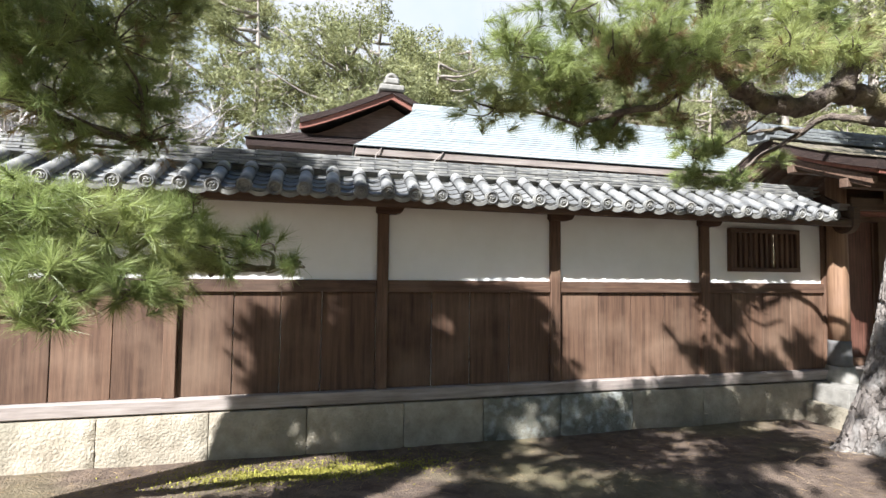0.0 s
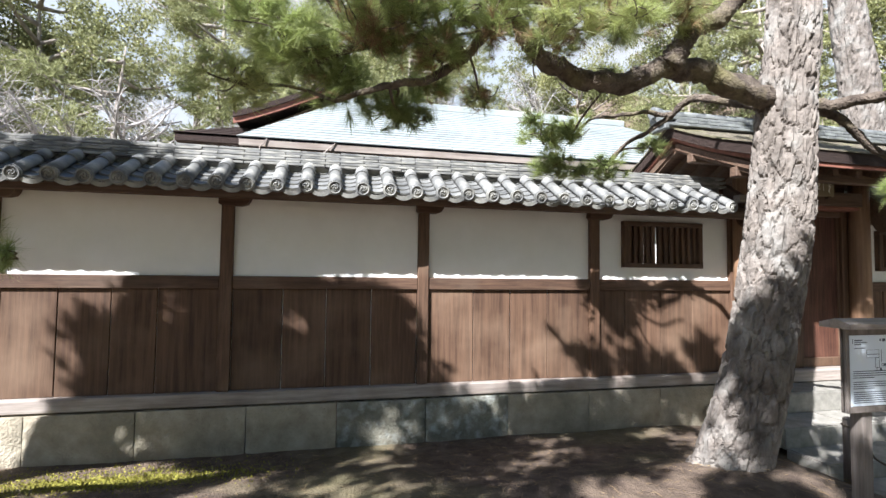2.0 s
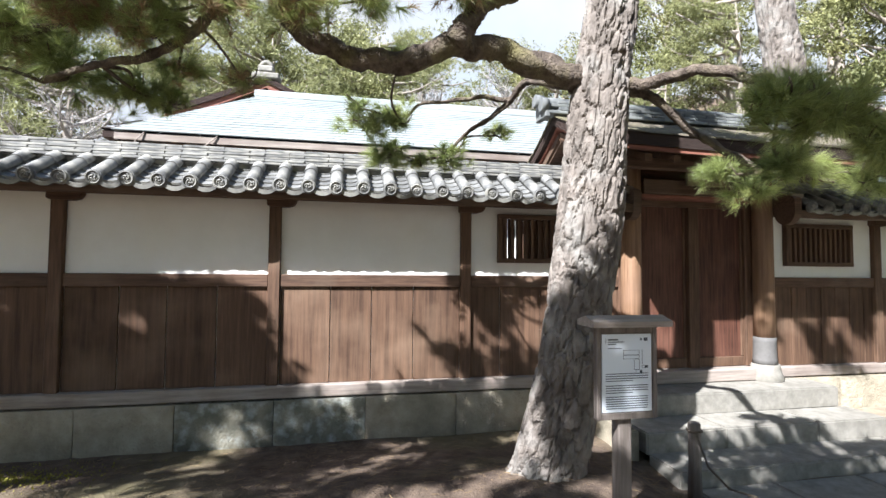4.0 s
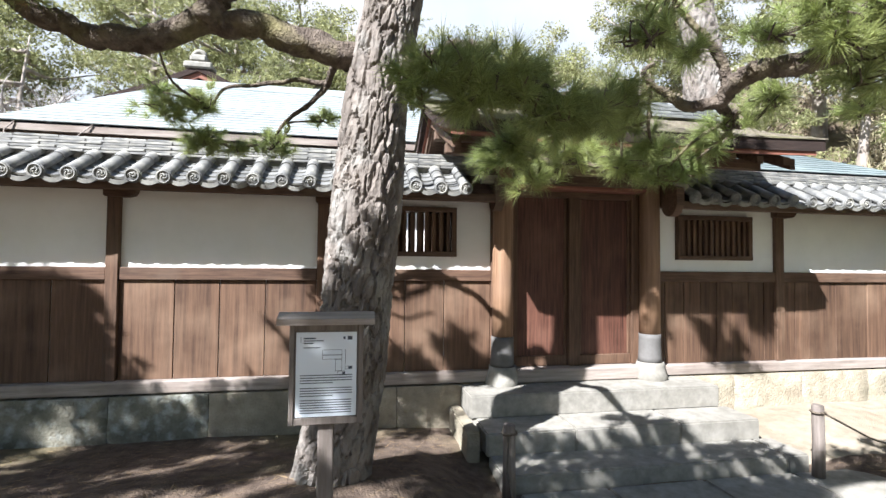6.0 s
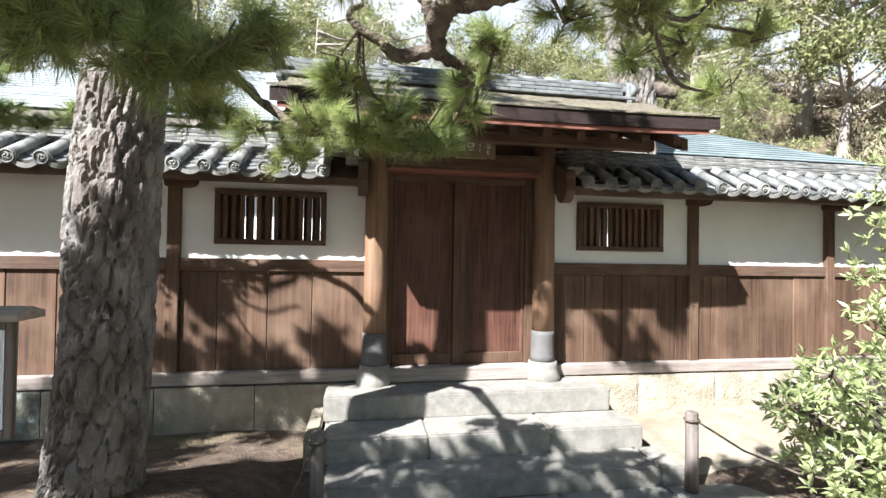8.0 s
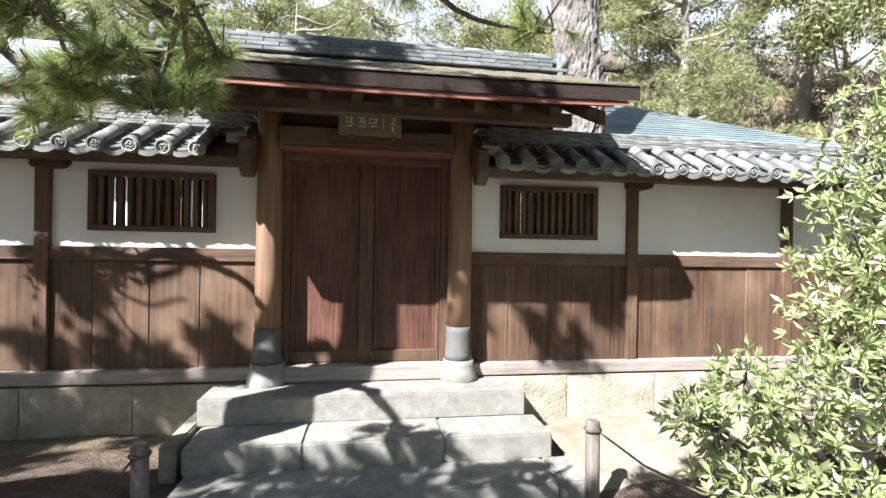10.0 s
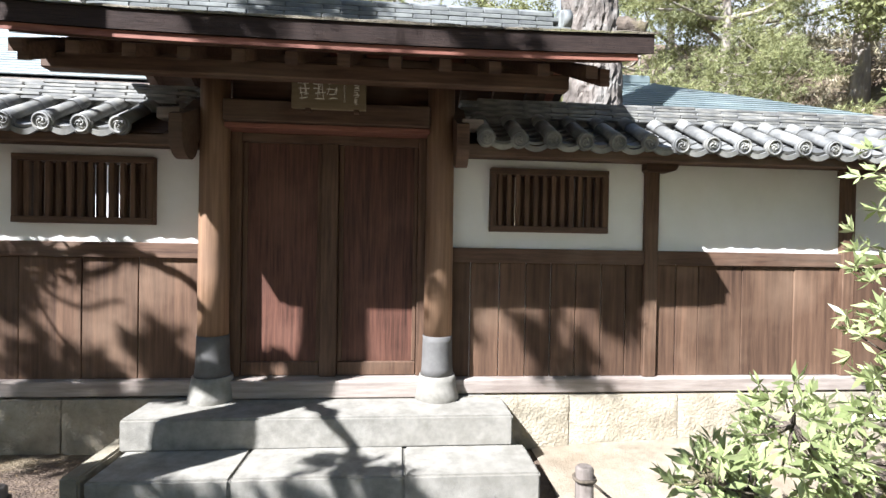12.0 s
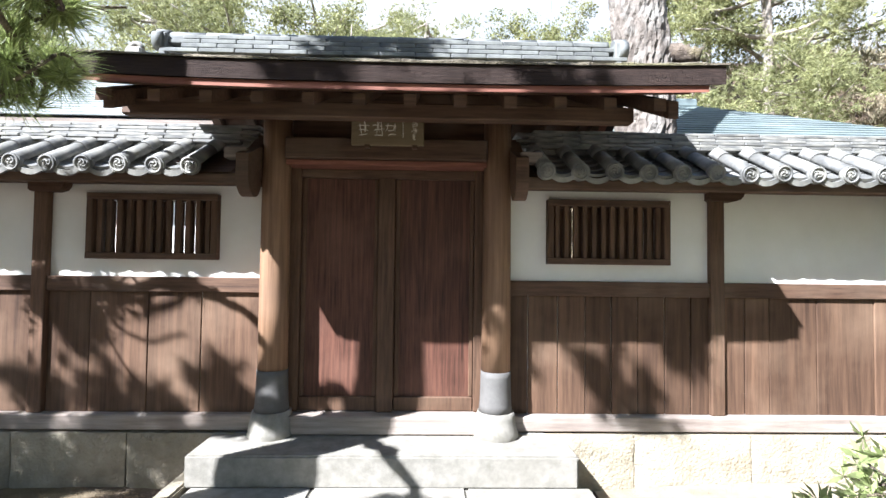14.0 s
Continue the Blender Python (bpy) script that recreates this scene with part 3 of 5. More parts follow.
# ---------------------------------------------------------------- gate
gate = thing("gate", "roofed wooden gate with closed double doors and mossy bark roof", "gate", kind="structure")
GX = 7.15
for gx0 in (6.3, 8.0):
    post = Shape().tube([(gx0, 5.2, z) for z in (1.045, 1.5, 2.0, 2.5, 3.05)], [0.112, 0.11, 0.108, 0.106, 0.105], 24)
    part("gate_post", post, GATEPOST, gate, "honey-brown round gate post")
    shoe = Shape().tube([(gx0, 5.2, z) for z in (0.74, 0.8, 0.9, 1.0, 1.05)], [0.13, 0.122, 0.118, 0.116, 0.116], 24)
    part("post_shoe", shoe, LEAD, gate, "grey metal shoe round the post foot")
    foot = Shape().tube([(gx0, 5.2, z) for z in (0.5, 0.6, 0.66, 0.70, 0.745)], [0.18, 0.17, 0.16, 0.148, 0.142], 16, wobble=0.12, seed=gx0)
    part("post_stone", foot, GRANITE, gate, "rough stone post footing")
    sgn = -1 if gx0 < GX else 1
    # shaped end board beside the post, closing the coping
    out = [(4.86, 2.62), (4.86, 2.5)] + [(4.99 + 0.13 * math.cos(a), 2.47 + 0.14 * math.sin(a)) for a in np.linspace(math.pi, 2 * math.pi, 12)] + [(5.14, 2.5), (5.30, 2.62), (5.30, 2.86), (5.1, 2.72)]
    xb = gx0 + sgn * 0.135
    part("scroll_board", Shape().prism(out, xb - 0.045, xb + 0.045), BEAM, gate)
    part("beam_end", Shape().box(xb + min(0, sgn * 0.16), xb + max(0, sgn * 0.16), 4.93, 5.03, 2.60, 2.68, 0.006), GREYWOOD, gate)
    part("side_jamb", Shape().box(gx0 + (-0.098 if sgn < 0 else -0.165), gx0 + (0.165 if sgn < 0 else 0.098), 5.285, 5.40, 0.705, 2.62, 0.005), POST, gate)
part("threshold", Shape().box(6.42, 7.88, 5.16, 5.42, 0.565, 0.70, 0.01), GREYWOOD, gate, "grey worn threshold beam")
part("lintel", Shape().box(6.39, 7.91, 5.08, 5.3, 2.64, 2.80, 0.01), BEAM, gate)
part("lintel_board", Shape().box(6.39, 7.91, 5.12, 5.34, 2.60, 2.637, 0.004), REDEDGE, gate)
part("transom_panel", Shape().box(6.39, 7.91, 5.3, 5.33, 2.802, 3.1), BEAM, gate)
part("head_rail", Shape().box(6.468, 7.832, 5.29, 5.40, 2.53, 2.598, 0.004), BEAM, gate)
part("centre_stile", Shape().box(7.075, 7.205, 5.27, 5.40, 0.703, 2.529, 0.005), POST, gate)
for dx0, dx1 in ((6.47, 7.07), (7.21, 7.83)):
    door = part("door_leaf", Shape().box(dx0 - 0.02, dx1 + 0.02, 5.335, 5.375, 0.80, 2.54), DOORWOOD, gate, "closed red-brown cedar door leaf")
    part("bottom_rail", Shape().box(dx0, dx1, 5.305, 5.38, 0.705, 0.812, 0.005), POST, door)
    part("edge_stile", Shape().box(dx0, dx0 + 0.035, 5.318, 5.38, 0.815, 2.525, 0.004), POST, door)
    part("edge_stile", Shape().box(dx1 - 0.03, dx1, 5.318, 5.38, 0.815, 2.525, 0.004), POST, door)

# purlins, rafters and roof
for y, z in ((4.55, 2.775), (5.15, 3.05), (5.8, 2.84)):
    part("purlin", Shape().box(5.55, 8.78, y - 0.045, y + 0.045, z, z + 0.1, 0.008), BEAM, gate)
R_EAVE, R_RIDGE, R_BACK = (4.17, 2.90), (5.4, 3.43), (6.4, 2.90)
data = Shape().prism([(4.27, 2.775), (4.27, 2.85), (5.38, 3.325), (5.38, 3.25)], -0.036, 0.036).mesh("roof_rafter", BEAM)
data_b = Shape().prism([(6.3, 2.775), (6.3, 2.85), (5.42, 3.325), (5.42, 3.25)], -0.036, 0.036).mesh("roof_rafter", BEAM)
for i in range(12):
    x = 5.59 + i * 0.295
    place("roof_rafter", data, gate, Matrix.Translation((x, 0, 0)))
    place("roof_rafter", data_b, gate, Matrix.Translation((x, 0, 0)))


def roof_layer(z_off, thick, y_in, x0, x1, mat, name, label="", step=0.0, sag=0.05):
    """Both slopes of a roof layer, with a gentle hollow in the slope and lifted ends."""
    s = Shape()
    nu, nv = 56, 22
    for front in (True, False):
        e = R_EAVE if front else R_BACK
        top, low = [], []
        for k in range(nv + 1):
            w = k / nv
            y = e[0] + (R_RIDGE[0] - e[0]) * w + (y_in if front else -y_in) * (1 - w)
            zz = e[1] + (R_RIDGE[1] - e[1]) * w - 0.03 * math.sin(math.pi * w)
            for j in range(nu + 1):
                u = j / nu
                x = x0 + (x1 - x0) * u
                lift = 0.025 * abs(2 * u - 1) ** 2.5 * (1 - w)
                rag = step * noise.noise(Vector((x * 7, y * 9, z_off * 30))) + step * 0.7 * ((k % 2) - 0.5)
                top.append((x, y, zz + z_off + thick + lift + rag))
                low.append((x, y, zz + z_off + lift))
        m, k0 = nu + 1, (nu + 1) * (nv + 1)
        f = []
        for k in range(nv):
            for j in range(nu):
                q = (k * m + j, k * m + j + 1, (k + 1) * m + j + 1, (k + 1) * m + j)
                f += [q, tuple(k0 + i for i in reversed(q))]
        f += [(j + 1, j, k0 + j, k0 + j + 1) for j in range(nu)]
        for k in range(nv):
            f += [(k * m, (k + 1) * m, k0 + (k + 1) * m, k0 + k * m), ((k + 1) * m + nu, k * m + nu, k0 + k * m + nu, k0 + (k + 1) * m + nu)]
        s.add(top + low, f)
    return part(name, s, mat, gate, label)


roof_layer(-0.057, 0.026, 0.07, 5.58, 9.0, BEAM, "roof_boards")
roof_layer(-0.062, 0.038, 0.015, 5.53, 9.08, REDEDGE, "eave_board", "red-brown board along the gate eave")
roof_layer(-0.022, 0.108, 0.0, 5.48, 9.17, BARKEDGE, "bark_edge", "thick dark layered bark roof edge")
roof_layer(0.088, 0.016, -0.012, 5.46, 9.19, BARKROOF, "bark_roof", "weathered mossy bark roof surface", step=0.012)
for x in (5.61, 8.93):
    part("barge_board", Shape().prism([(4.3, 2.74), (5.4, 3.23), (6.25, 2.76), (6.25, 2.86), (5.4, 3.33), (4.3, 2.845)], x - 0.03, x + 0.03), BEAM, gate)
for k, (wd, z) in enumerate(((0.95, 3.50), (0.85, 3.542), (0.75, 3.584), (0.66, 3.626))):
    x = 5.36 + 0.14 * (k % 2)
    while x < 8.86:
        place("ridge_tile", NOSHI_GATE, gate, Matrix.Translation((x + 0.14, 5.4 + random.uniform(-0.003, 0.003), z + random.uniform(-0.002, 0.002))) @ Matrix.Diagonal((1, wd, 1, 1)))
        x += 0.284
s = Shape()
for i in range(12):
    a = 5.36 + i * 0.298
    s.tube([(a, 5.4, 3.655), (a + 0.292, 5.4, 3.658)], [0.062, 0.058], 14)
part("ridge_cap", s, SLATE, gate)
for x, sg in ((5.36, -1), (8.98, 1)):
    end = Shape().tube([(x, 5.3, 3.6), (x + sg * 0.07, 5.3, 3.6)], 0.075, 18).box(x - 0.03, x + 0.03, 5.26, 5.54, 3.46, 3.66, 0.01).tube([(x, 5.4, 3.66), (x + sg * 0.1, 5.4, 3.67)], 0.07, 16)
    part("ridge_end_tile", end, SLATE, gate)

# name plaque
plaque = thing("name_plaque", "pale wooden name plaque with brushed characters above the doors", "plaque", at=(7.16, 5.055, 2.735))
part("panel", Shape().box(-0.27, 0.27, -0.012, 0.018, 0.0, 0.215, 0.004), PLAQUE, plaque)
for x in (-0.15, 0.2):
    part("hook", Shape().box(x - 0.02, x + 0.02, -0.02, 0.03, -0.022, 0.004, 0.003), BEAM, plaque)


def brushed(x, z, w, h, seed, name):
    """A hand-brushed sign made of curved strokes."""
    r = random.Random(seed)
    s = Shape()
    for k in range(7):
        if k % 2 == 0:
            x0, z0 = x + r.uniform(0, 0.25) * w, z + (0.95 - k * 0.14) * h
            x1, z1 = x + r.uniform(0.65, 1.0) * w, z0 + r.uniform(-0.08, 0.1) * h
        else:
            x0, z0 = x + r.uniform(0.2, 0.8) * w, z + r.uniform(0.75, 1.0) * h
            x1, z1 = x0 + r.uniform(-0.3, 0.25) * w, z + r.uniform(0.0, 0.4) * h
        mx, mz = (x0 + x1) / 2 + r.uniform(-0.18, 0.18) * w, (z0 + z1) / 2 + r.uniform(-0.05, 0.12) * h
        pts = [((1 - t) ** 2 * x0 + 2 * t * (1 - t) * mx + t * t * x1, -0.0135, (1 - t) ** 2 * z0 + 2 * t * (1 - t) * mz + t * t * z1) for t in np.linspace(0, 1, 6)]
        s.tube(pts, [w * 0.036 * q for q in (0.6, 1, 1.1, 1, 0.8, 0.4)], 5)
    part(name, s, GILT, plaque)


for i, x in enumerate((-0.23, -0.12, -0.02)):
    brushed(x, 0.06, 0.1, 0.13, i + 3, "brushed_character")
for i in range(6):
    brushed(0.105, 0.165 - i * 0.022, 0.018, 0.02, i + 20, "small_character")
for i in range(3):
    brushed(0.175, 0.14 - i * 0.05, 0.05, 0.045, i + 40, "small_character")

# ---------------------------------------------------------------- steps and paving
steps = thing("stone_steps", "three worn pale stone steps up to the gate", "steps", kind="structure")


def slab(x0, x1, y0, y1, z0, z1, name, parent, mat=GRANITE):
    bm = bmesh.new()
    bmesh.ops.create_cube(bm, size=1, matrix=Matrix.Translation(((x0 + x1) / 2, (y0 + y1) / 2, (z0 + z1) / 2)) @ Matrix.Diagonal((x1 - x0, y1 - y0, z1 - z0, 1)))
    bmesh.ops.bevel(bm, geom=bm.edges[:], offset=0.014, segments=2, affect="EDGES")
    s = Shape().add([v.co for v in bm.verts], [[v.index for v in f.verts] for f in bm.faces])
    bm.free()
    return part(name, s, mat, parent)


for y0, y1, z0, z1, cuts in ((4.78, 5.2, 0.34, 0.56, (5.86, 8.52)), (4.36, 4.79, 0.15, 0.352, (5.9, 6.72, 7.75, 8.6)), (3.96, 4.37, -0.05, 0.165, (5.92, 8.5, 8.72))):
    for a, b in zip(cuts[:-1], cuts[1:]):
        slab(a + 0.002, b - 0.002, y0, y1, z0, z1 + random.uniform(-0.004, 0.002), "step_stone", steps)
slab(5.88, 8.5, 4.6, 5.5, -0.1, 0.33, "core_stone", steps)
slab(6.0, 8.4, 5.21, 5.6, 0.3, 0.558, "core_stone", steps)
slab(5.74, 5.856, 4.4, 5.19, -0.05, 0.36, "side_stone", steps, STONE)
pave = thing("pavement", "pale square paving slabs leading to the steps", "paving", kind="structure")
for j in range(8):
    y1 = 3.94 - j * 0.52
    x = 6.05 - 0.2 * (j % 2)
    while x < 8.9:
        w = random.choice((0.62, 0.74, 0.86))
        slab(x, min(x + w, 9.25) - 0.012, y1 - 0.508, y1, -0.1, 0.03 + random.uniform(-0.004, 0.004) + 0.02 * j, "paving_slab", pave)
        x += w

# ---------------------------------------------------------------- notice board
notice = thing("notice_board", "small roofed wooden notice board with a white printed sheet", "notice board", at=(4.648, 2.70, 0.2))
part("post", Shape().box(-0.037, 0.037, 0.0, 0.07, 0.0, 0.9, 0.005), GREYPOST, notice)
part("back_panel", Shape().box(-0.168, 0.168, -0.012, 0.012, 0.845, 1.31, 0.003), GREYPOST, notice)
part("frame_side", Shape().box(-0.168, -0.145, -0.026, 0.0, 0.845, 1.31, 0.003), GREYPOST, notice)
part("frame_side", Shape().box(0.145, 0.168, -0.026, 0.0, 0.845, 1.31, 0.003), GREYPOST, notice)
part("frame_rail", Shape().box(-0.144, 0.144, -0.024, 0.0, 0.845, 0.878, 0.003), GREYPOST, notice)
part("frame_rail", Shape().box(-0.144, 0.144, -0.024, 0.0, 1.275, 1.31, 0.003), GREYPOST, notice)
part("roof_board", Shape().prism([(-0.085, 1.312), (-0.085, 1.34), (0.0, 1.365), (0.085, 1.34), (0.085, 1.312)], -0.218, 0.218), GREYWOOD, notice, "grey weathered little roof")
sheet = part("printed_sheet", Shape().box(-0.138, 0.138, -0.02, -0.0125, 0.882, 1.271), PAPER, notice, "white printed notice sheet with a small floor plan")


def bars(rows):
    s = Shape()
    for x0, x1, z0, z1 in rows:
        s.box(x0, x1, -0.0212, -0.0195, z0, z1)
    return s


body = []
for i in range(8):
    body.append((-0.118, 0.118 if i not in (3, 7) else 0.03, 0.905 + (13 - i) * 0.0118 + (0.0 if i > 3 else 0.012), 0.905 + (13 - i) * 0.0118 + 0.004 + (0.0 if i > 3 else 0.012)))
for i in range(6):
    body.append((-0.118, 0.115, 0.898 + i * 0.0115, 0.902 + i * 0.0115))
part("text_block", bars(body), INK, sheet)
part("heading", bars([(-0.118, -0.116, 1.225, 1.25), (-0.105, -0.05, 1.24, 1.247), (-0.105, -0.015, 1.23, 1.234), (-0.105, -0.06, 1.218, 1.223), (-0.105, -0.03, 1.198, 1.202), (0.075, 0.085, 1.238, 1.25), (0.095, 0.117, 1.235, 1.252)]), INK, sheet)
plan = []
for x0, x1, z0, z1 in ((-0.02, 0.07, 1.165, 1.19), (-0.02, 0.07, 1.145, 1.165), (0.04, 0.07, 1.09, 1.145), (0.05, 0.085, 1.07, 1.09), (0.085, 0.118, 1.098, 1.112)):
    t = 0.0016
    plan += [(x0, x1, z0, z0 + t), (x0, x1, z1 - t, z1), (x0, x0 + t, z0, z1), (x1 - t, x1, z0, z1)]
plan += [(0.1, 0.118, 1.1, 1.11), (0.072, 0.084, 1.074, 1.086), (0.085, 0.087, 1.12, 1.19)]
part("floor_plan", bars(plan), INK, sheet)

# ---------------------------------------------------------------- rope posts
for (x, y, zb, zt), rope in (((8.67, 3.84, 0.02, 0.63), [(8.70, 3.80, 0.56), (8.9, 3.6, 0.42), (9.15, 3.4, 0.33), (9.4, 3.2, 0.32), (9.65, 3.05, 0.45)]),
                             ((5.9, 3.76, 0.05, 0.63), [(5.88, 3.72, 0.56), (5.8, 3.5, 0.40), (5.75, 3.25, 0.36), (5.72, 3.0, 0.42)])):
    bollard = thing("rope_post", "short weathered round wooden post with a thin rope", "post", "rope posts", at=(x, y, zb))
    part("post", Shape().tube([(0, 0, 0), (0.003, 0, (zt - zb) * 0.5), (0, 0.004, zt - zb - 0.012), (0, 0.004, zt - zb)], [0.05, 0.047, 0.046, 0.036], 14, wobble=0.1, seed=x), GREYPOST, bollard)
    part("rope", Shape().tube([(a - x, b - y, c - zb) for a, b, c in rope], 0.008, 6), ROPE, bollard)
    part("rope_knot", Shape().tube([(0.053 * math.cos(a), 0.053 * math.sin(a), (zt - zb) - 0.06 + 0.004 * math.sin(3 * a)) for a in np.linspace(0, 2 * math.pi, 15)], 0.009, 6, caps=False), ROPE, bollard)


# ---------------------------------------------------------------- pines
def spline(pts, n=6):
    """Smooth way through the points (Catmull-Rom)."""
    p = [Vector(q) for q in pts]
    p = [p[0] * 2 - p[1]] + p + [p[-1] * 2 - p[-2]]
    out = []
    for i in range(1, len(p) - 2):
        for k in range(n):
            t = k / n
            a, b, c, d = p[i - 1:i + 3]
            out.append(0.5 * ((2 * b) + (c - a) * t + (2 * a - 5 * b + 4 * c - d) * t * t + (3 * b - a - 3 * c + d) * t ** 3))
    return out + [p[-2]]


def limb(pts, r0, r1, parent, name="limb", seed=1.0):
    way = spline(pts, 10)
    rr = [r0 + (r1 - r0) * i / (len(way) - 1) for i in range(len(way))]
    way = [q + Vector((noise.noise(q * 5 + Vector((seed, 0, 0))), noise.noise(q * 5 + Vector((0, seed, 9))), noise.noise(q * 5 + Vector((4, 0, seed))))) * (0.025 + 0.02 * min(1, r0 / 0.05)) for q in way]
    return part(name, Shape().tube(way, rr, 14, wobble=0.45, seed=seed), LIMBBARK, parent)


def bark_trunk(pts, radii, sides=120, per=44):
    """A trunk with raised bark plates parted by dark furrows."""
    way = spline(pts, per)
    n = len(way)
    v = []
    for i, p in enumerate(way):
        u = i / (n - 1) * (len(radii) - 1)
        k = min(int(u), len(radii) - 2)
        r = radii[k] + (radii[k + 1] - radii[k]) * (u - k)
        d = (way[min(i + 1, n - 1)] - way[max(i - 1, 0)]).normalized()
        ax = Vector((1, 0, 0)) - d * d.x
        ax.normalize()
        ay = d.cross(ax)
        for j in range(sides):
            a = 2 * math.pi * j / sides
            q = ax * math.cos(a) + ay * math.sin(a)
            s = Vector((q.x * 3.2, q.y * 3.2, p.z * 5.0))
            s += noise.noise_vector(s * 0.8) * 0.35 + noise.noise_vector(s * 2.5) * 0.12
            dist = noise.voronoi(s)[0]
            crack = min((dist[1] - dist[0]) / 0.2, 1)
            rr = r + 0.035 * (crack ** 0.6 - 1) + 0.007 * noise.noise(s * 4.0) + 0.018 * noise.noise(s * 0.25)
            v.append(p + q * rr)
    f = [(i * sides + j, i * sides + (j + 1) % sides, (i + 1) * sides + (j + 1) % sides, (i + 1) * sides + j) for i in range(n - 1) for j in range(sides)]
    return Shape().add(v, f, False)


def needles(pads, parent, seed, dense=1000, count=80, length=0.125, mat=NEEDLE, name="needles", width=0.003):
    r = np.random.default_rng(seed)
    c, w = pad_tufts(pads, r, dense)
    ob = part(name, raw_mesh(name, *needle_tufts(c, w, r, count, length, width), mat), mat, parent)
    return tagged(ob, kind="stuff")


def twigs(pads, parent, seed, starts):
    """Thin crooked twigs from the limbs into each cushion."""
    r = random.Random(seed)
    s = Shape()
    for x, y, z, rad in pads:
        c = Vector((x, y, z))
        st = min((Vector(q) for q in starts), key=lambda q: (q - c).length)
        mid = (st + c) / 2 + Vector((r.uniform(-.08, .08), r.uniform(-.08, .08), r.uniform(-.08, .05)))
        low = c - Vector((0, 0, rad * 0.2))
        s.tube(spline([st, mid, low], 4), [0.011 - 0.0006 * i for i in range(9)], 6)
        for k in range(9):
            e = c + Vector((r.uniform(-1, 1), r.uniform(-1, 1), r.uniform(-0.4, 0.5))) * rad * 0.85
            m = (c + e) / 2 + Vector((r.uniform(-.05, .05), r.uniform(-.05, .05), r.uniform(-.06, .02)))
            s.tube(spline([low, m, e], 3), [0.006 - 0.0005 * i for i in range(7)], 5)
    return tagged(part("twig_cluster", s, LIMBBARK, parent), kind="stuff")


pine = thing("pine_tree", "old garden pine with plated grey bark and low spreading limbs", "tree", at=(0, 0, 0))
part("trunk", bark_trunk([(4.60, 3.72, 0.1), (4.65, 3.65, 0.4), (4.72, 3.56, 0.9), (4.77, 3.50, 1.35), (4.83, 3.42, 2.0), (4.87, 3.39, 2.6), (4.93, 3.40, 3.1), (5.02, 3.42, 3.7), (5.1, 3.5, 4.8), (5.0, 3.6, 6.0)],
                         [0.34, 0.262, 0.232, 0.222, 0.217, 0.207, 0.195, 0.175, 0.13, 0.08], 120, 34), PINEBARK, pine, "grey plated pine trunk")
# the long limb over the wall, its fork and the limb that droops from it
limb([(4.9, 3.40, 3.0), (4.69, 3.37, 3.08), (4.22, 3.37, 3.2), (3.94, 3.37, 3.2), (3.55, 3.37, 3.06), (3.2, 3.37, 3.09), (2.9, 3.37, 3.27), (2.82, 3.37, 3.53), (2.7, 3.3, 3.75)], 0.095, 0.042, pine, seed=1)
limb([(3.87, 3.35, 3.19), (3.95, 3.32, 3.32), (4.07, 3.3, 3.44), (4.25, 3.3, 3.58), (4.39, 3.3, 3.7), (4.45, 3.25, 3.8)], 0.075, 0.045, pine, seed=2)
limb([(2.78, 3.33, 3.62), (2.66, 3.2, 3.42), (2.54, 3.17, 3.22), (2.43, 3.17, 3.03), (2.21, 3.17, 2.89), (1.99, 3.2, 2.83), (1.7, 3.25, 2.74)], 0.04, 0.014, pine, seed=3)
limb([(2.43, 3.17, 3.03), (2.3, 3.17, 3.14), (2.14, 3.15, 3.12), (1.83, 3.17, 3.02), (1.5, 3.2, 3.0)], 0.026, 0.01, pine, seed=4)
limb([(4.8, 3.5, 3.06), (4.63, 3.9, 3.27), (4.57, 4.15, 3.2), (4.4, 4.3, 3.05), (4.22, 4.4, 2.92), (4.1, 4.45, 2.78)], 0.035, 0.01, pine, seed=5)
limb([(4.57, 4.15, 3.2), (4.3, 4.2, 3.2), (3.98, 4.2, 3.14), (3.77, 4.2, 3.08), (3.65, 4.25, 2.98)], 0.022, 0.008, pine, seed=6)
limb([(4.1, 4.45, 2.78), (3.9, 4.48, 2.72), (3.72, 4.48, 2.74), (3.6, 4.48, 2.78)], 0.012, 0.006, pine, seed=66)
limb([(4.95, 3.40, 3.03), (5.25, 3.1, 3.02), (5.35, 2.7, 2.9), (5.3, 2.35, 2.68), (5.35, 2.15, 2.5), (5.6, 2.12, 2.42)], 0.045, 0.01, pine, seed=77)
limb([(4.92, 3.40, 3.0), (5.2, 3.3, 2.95), (5.5, 3.2, 2.7), (5.85, 3.0, 2.42), (6.1, 2.8, 2.36)], 0.04, 0.012, pine, seed=7)
# the limb that hangs towards the walk and ends in crooked twigs
pine4 = thing("pine_tree", "pine beside the path with one limb reaching over it", "tree", at=(0, 0, 0))
part("trunk", bark_trunk([(11.5, -1.5, 0.0), (11.5, -1.5, 1.5), (11.4, -1.4, 3.5), (11.4, -1.4, 5.0), (11.5, -1.5, 6.5)], [0.3, 0.22, 0.2, 0.15, 0.08], 32, 12), PINEBARK, pine4)
limb([(11.4, -1.4, 4.2), (10.2, -0.4, 4.2), (9.0, 0.5, 4.0), (7.8, 1.2, 3.5), (7.1, 1.65, 2.95), (6.75, 1.9, 2.73), (6.55, 2.0, 2.64), (6.42, 2.15, 2.62), (6.41, 2.29, 2.55)], 0.07, 0.036, pine4, seed=8)
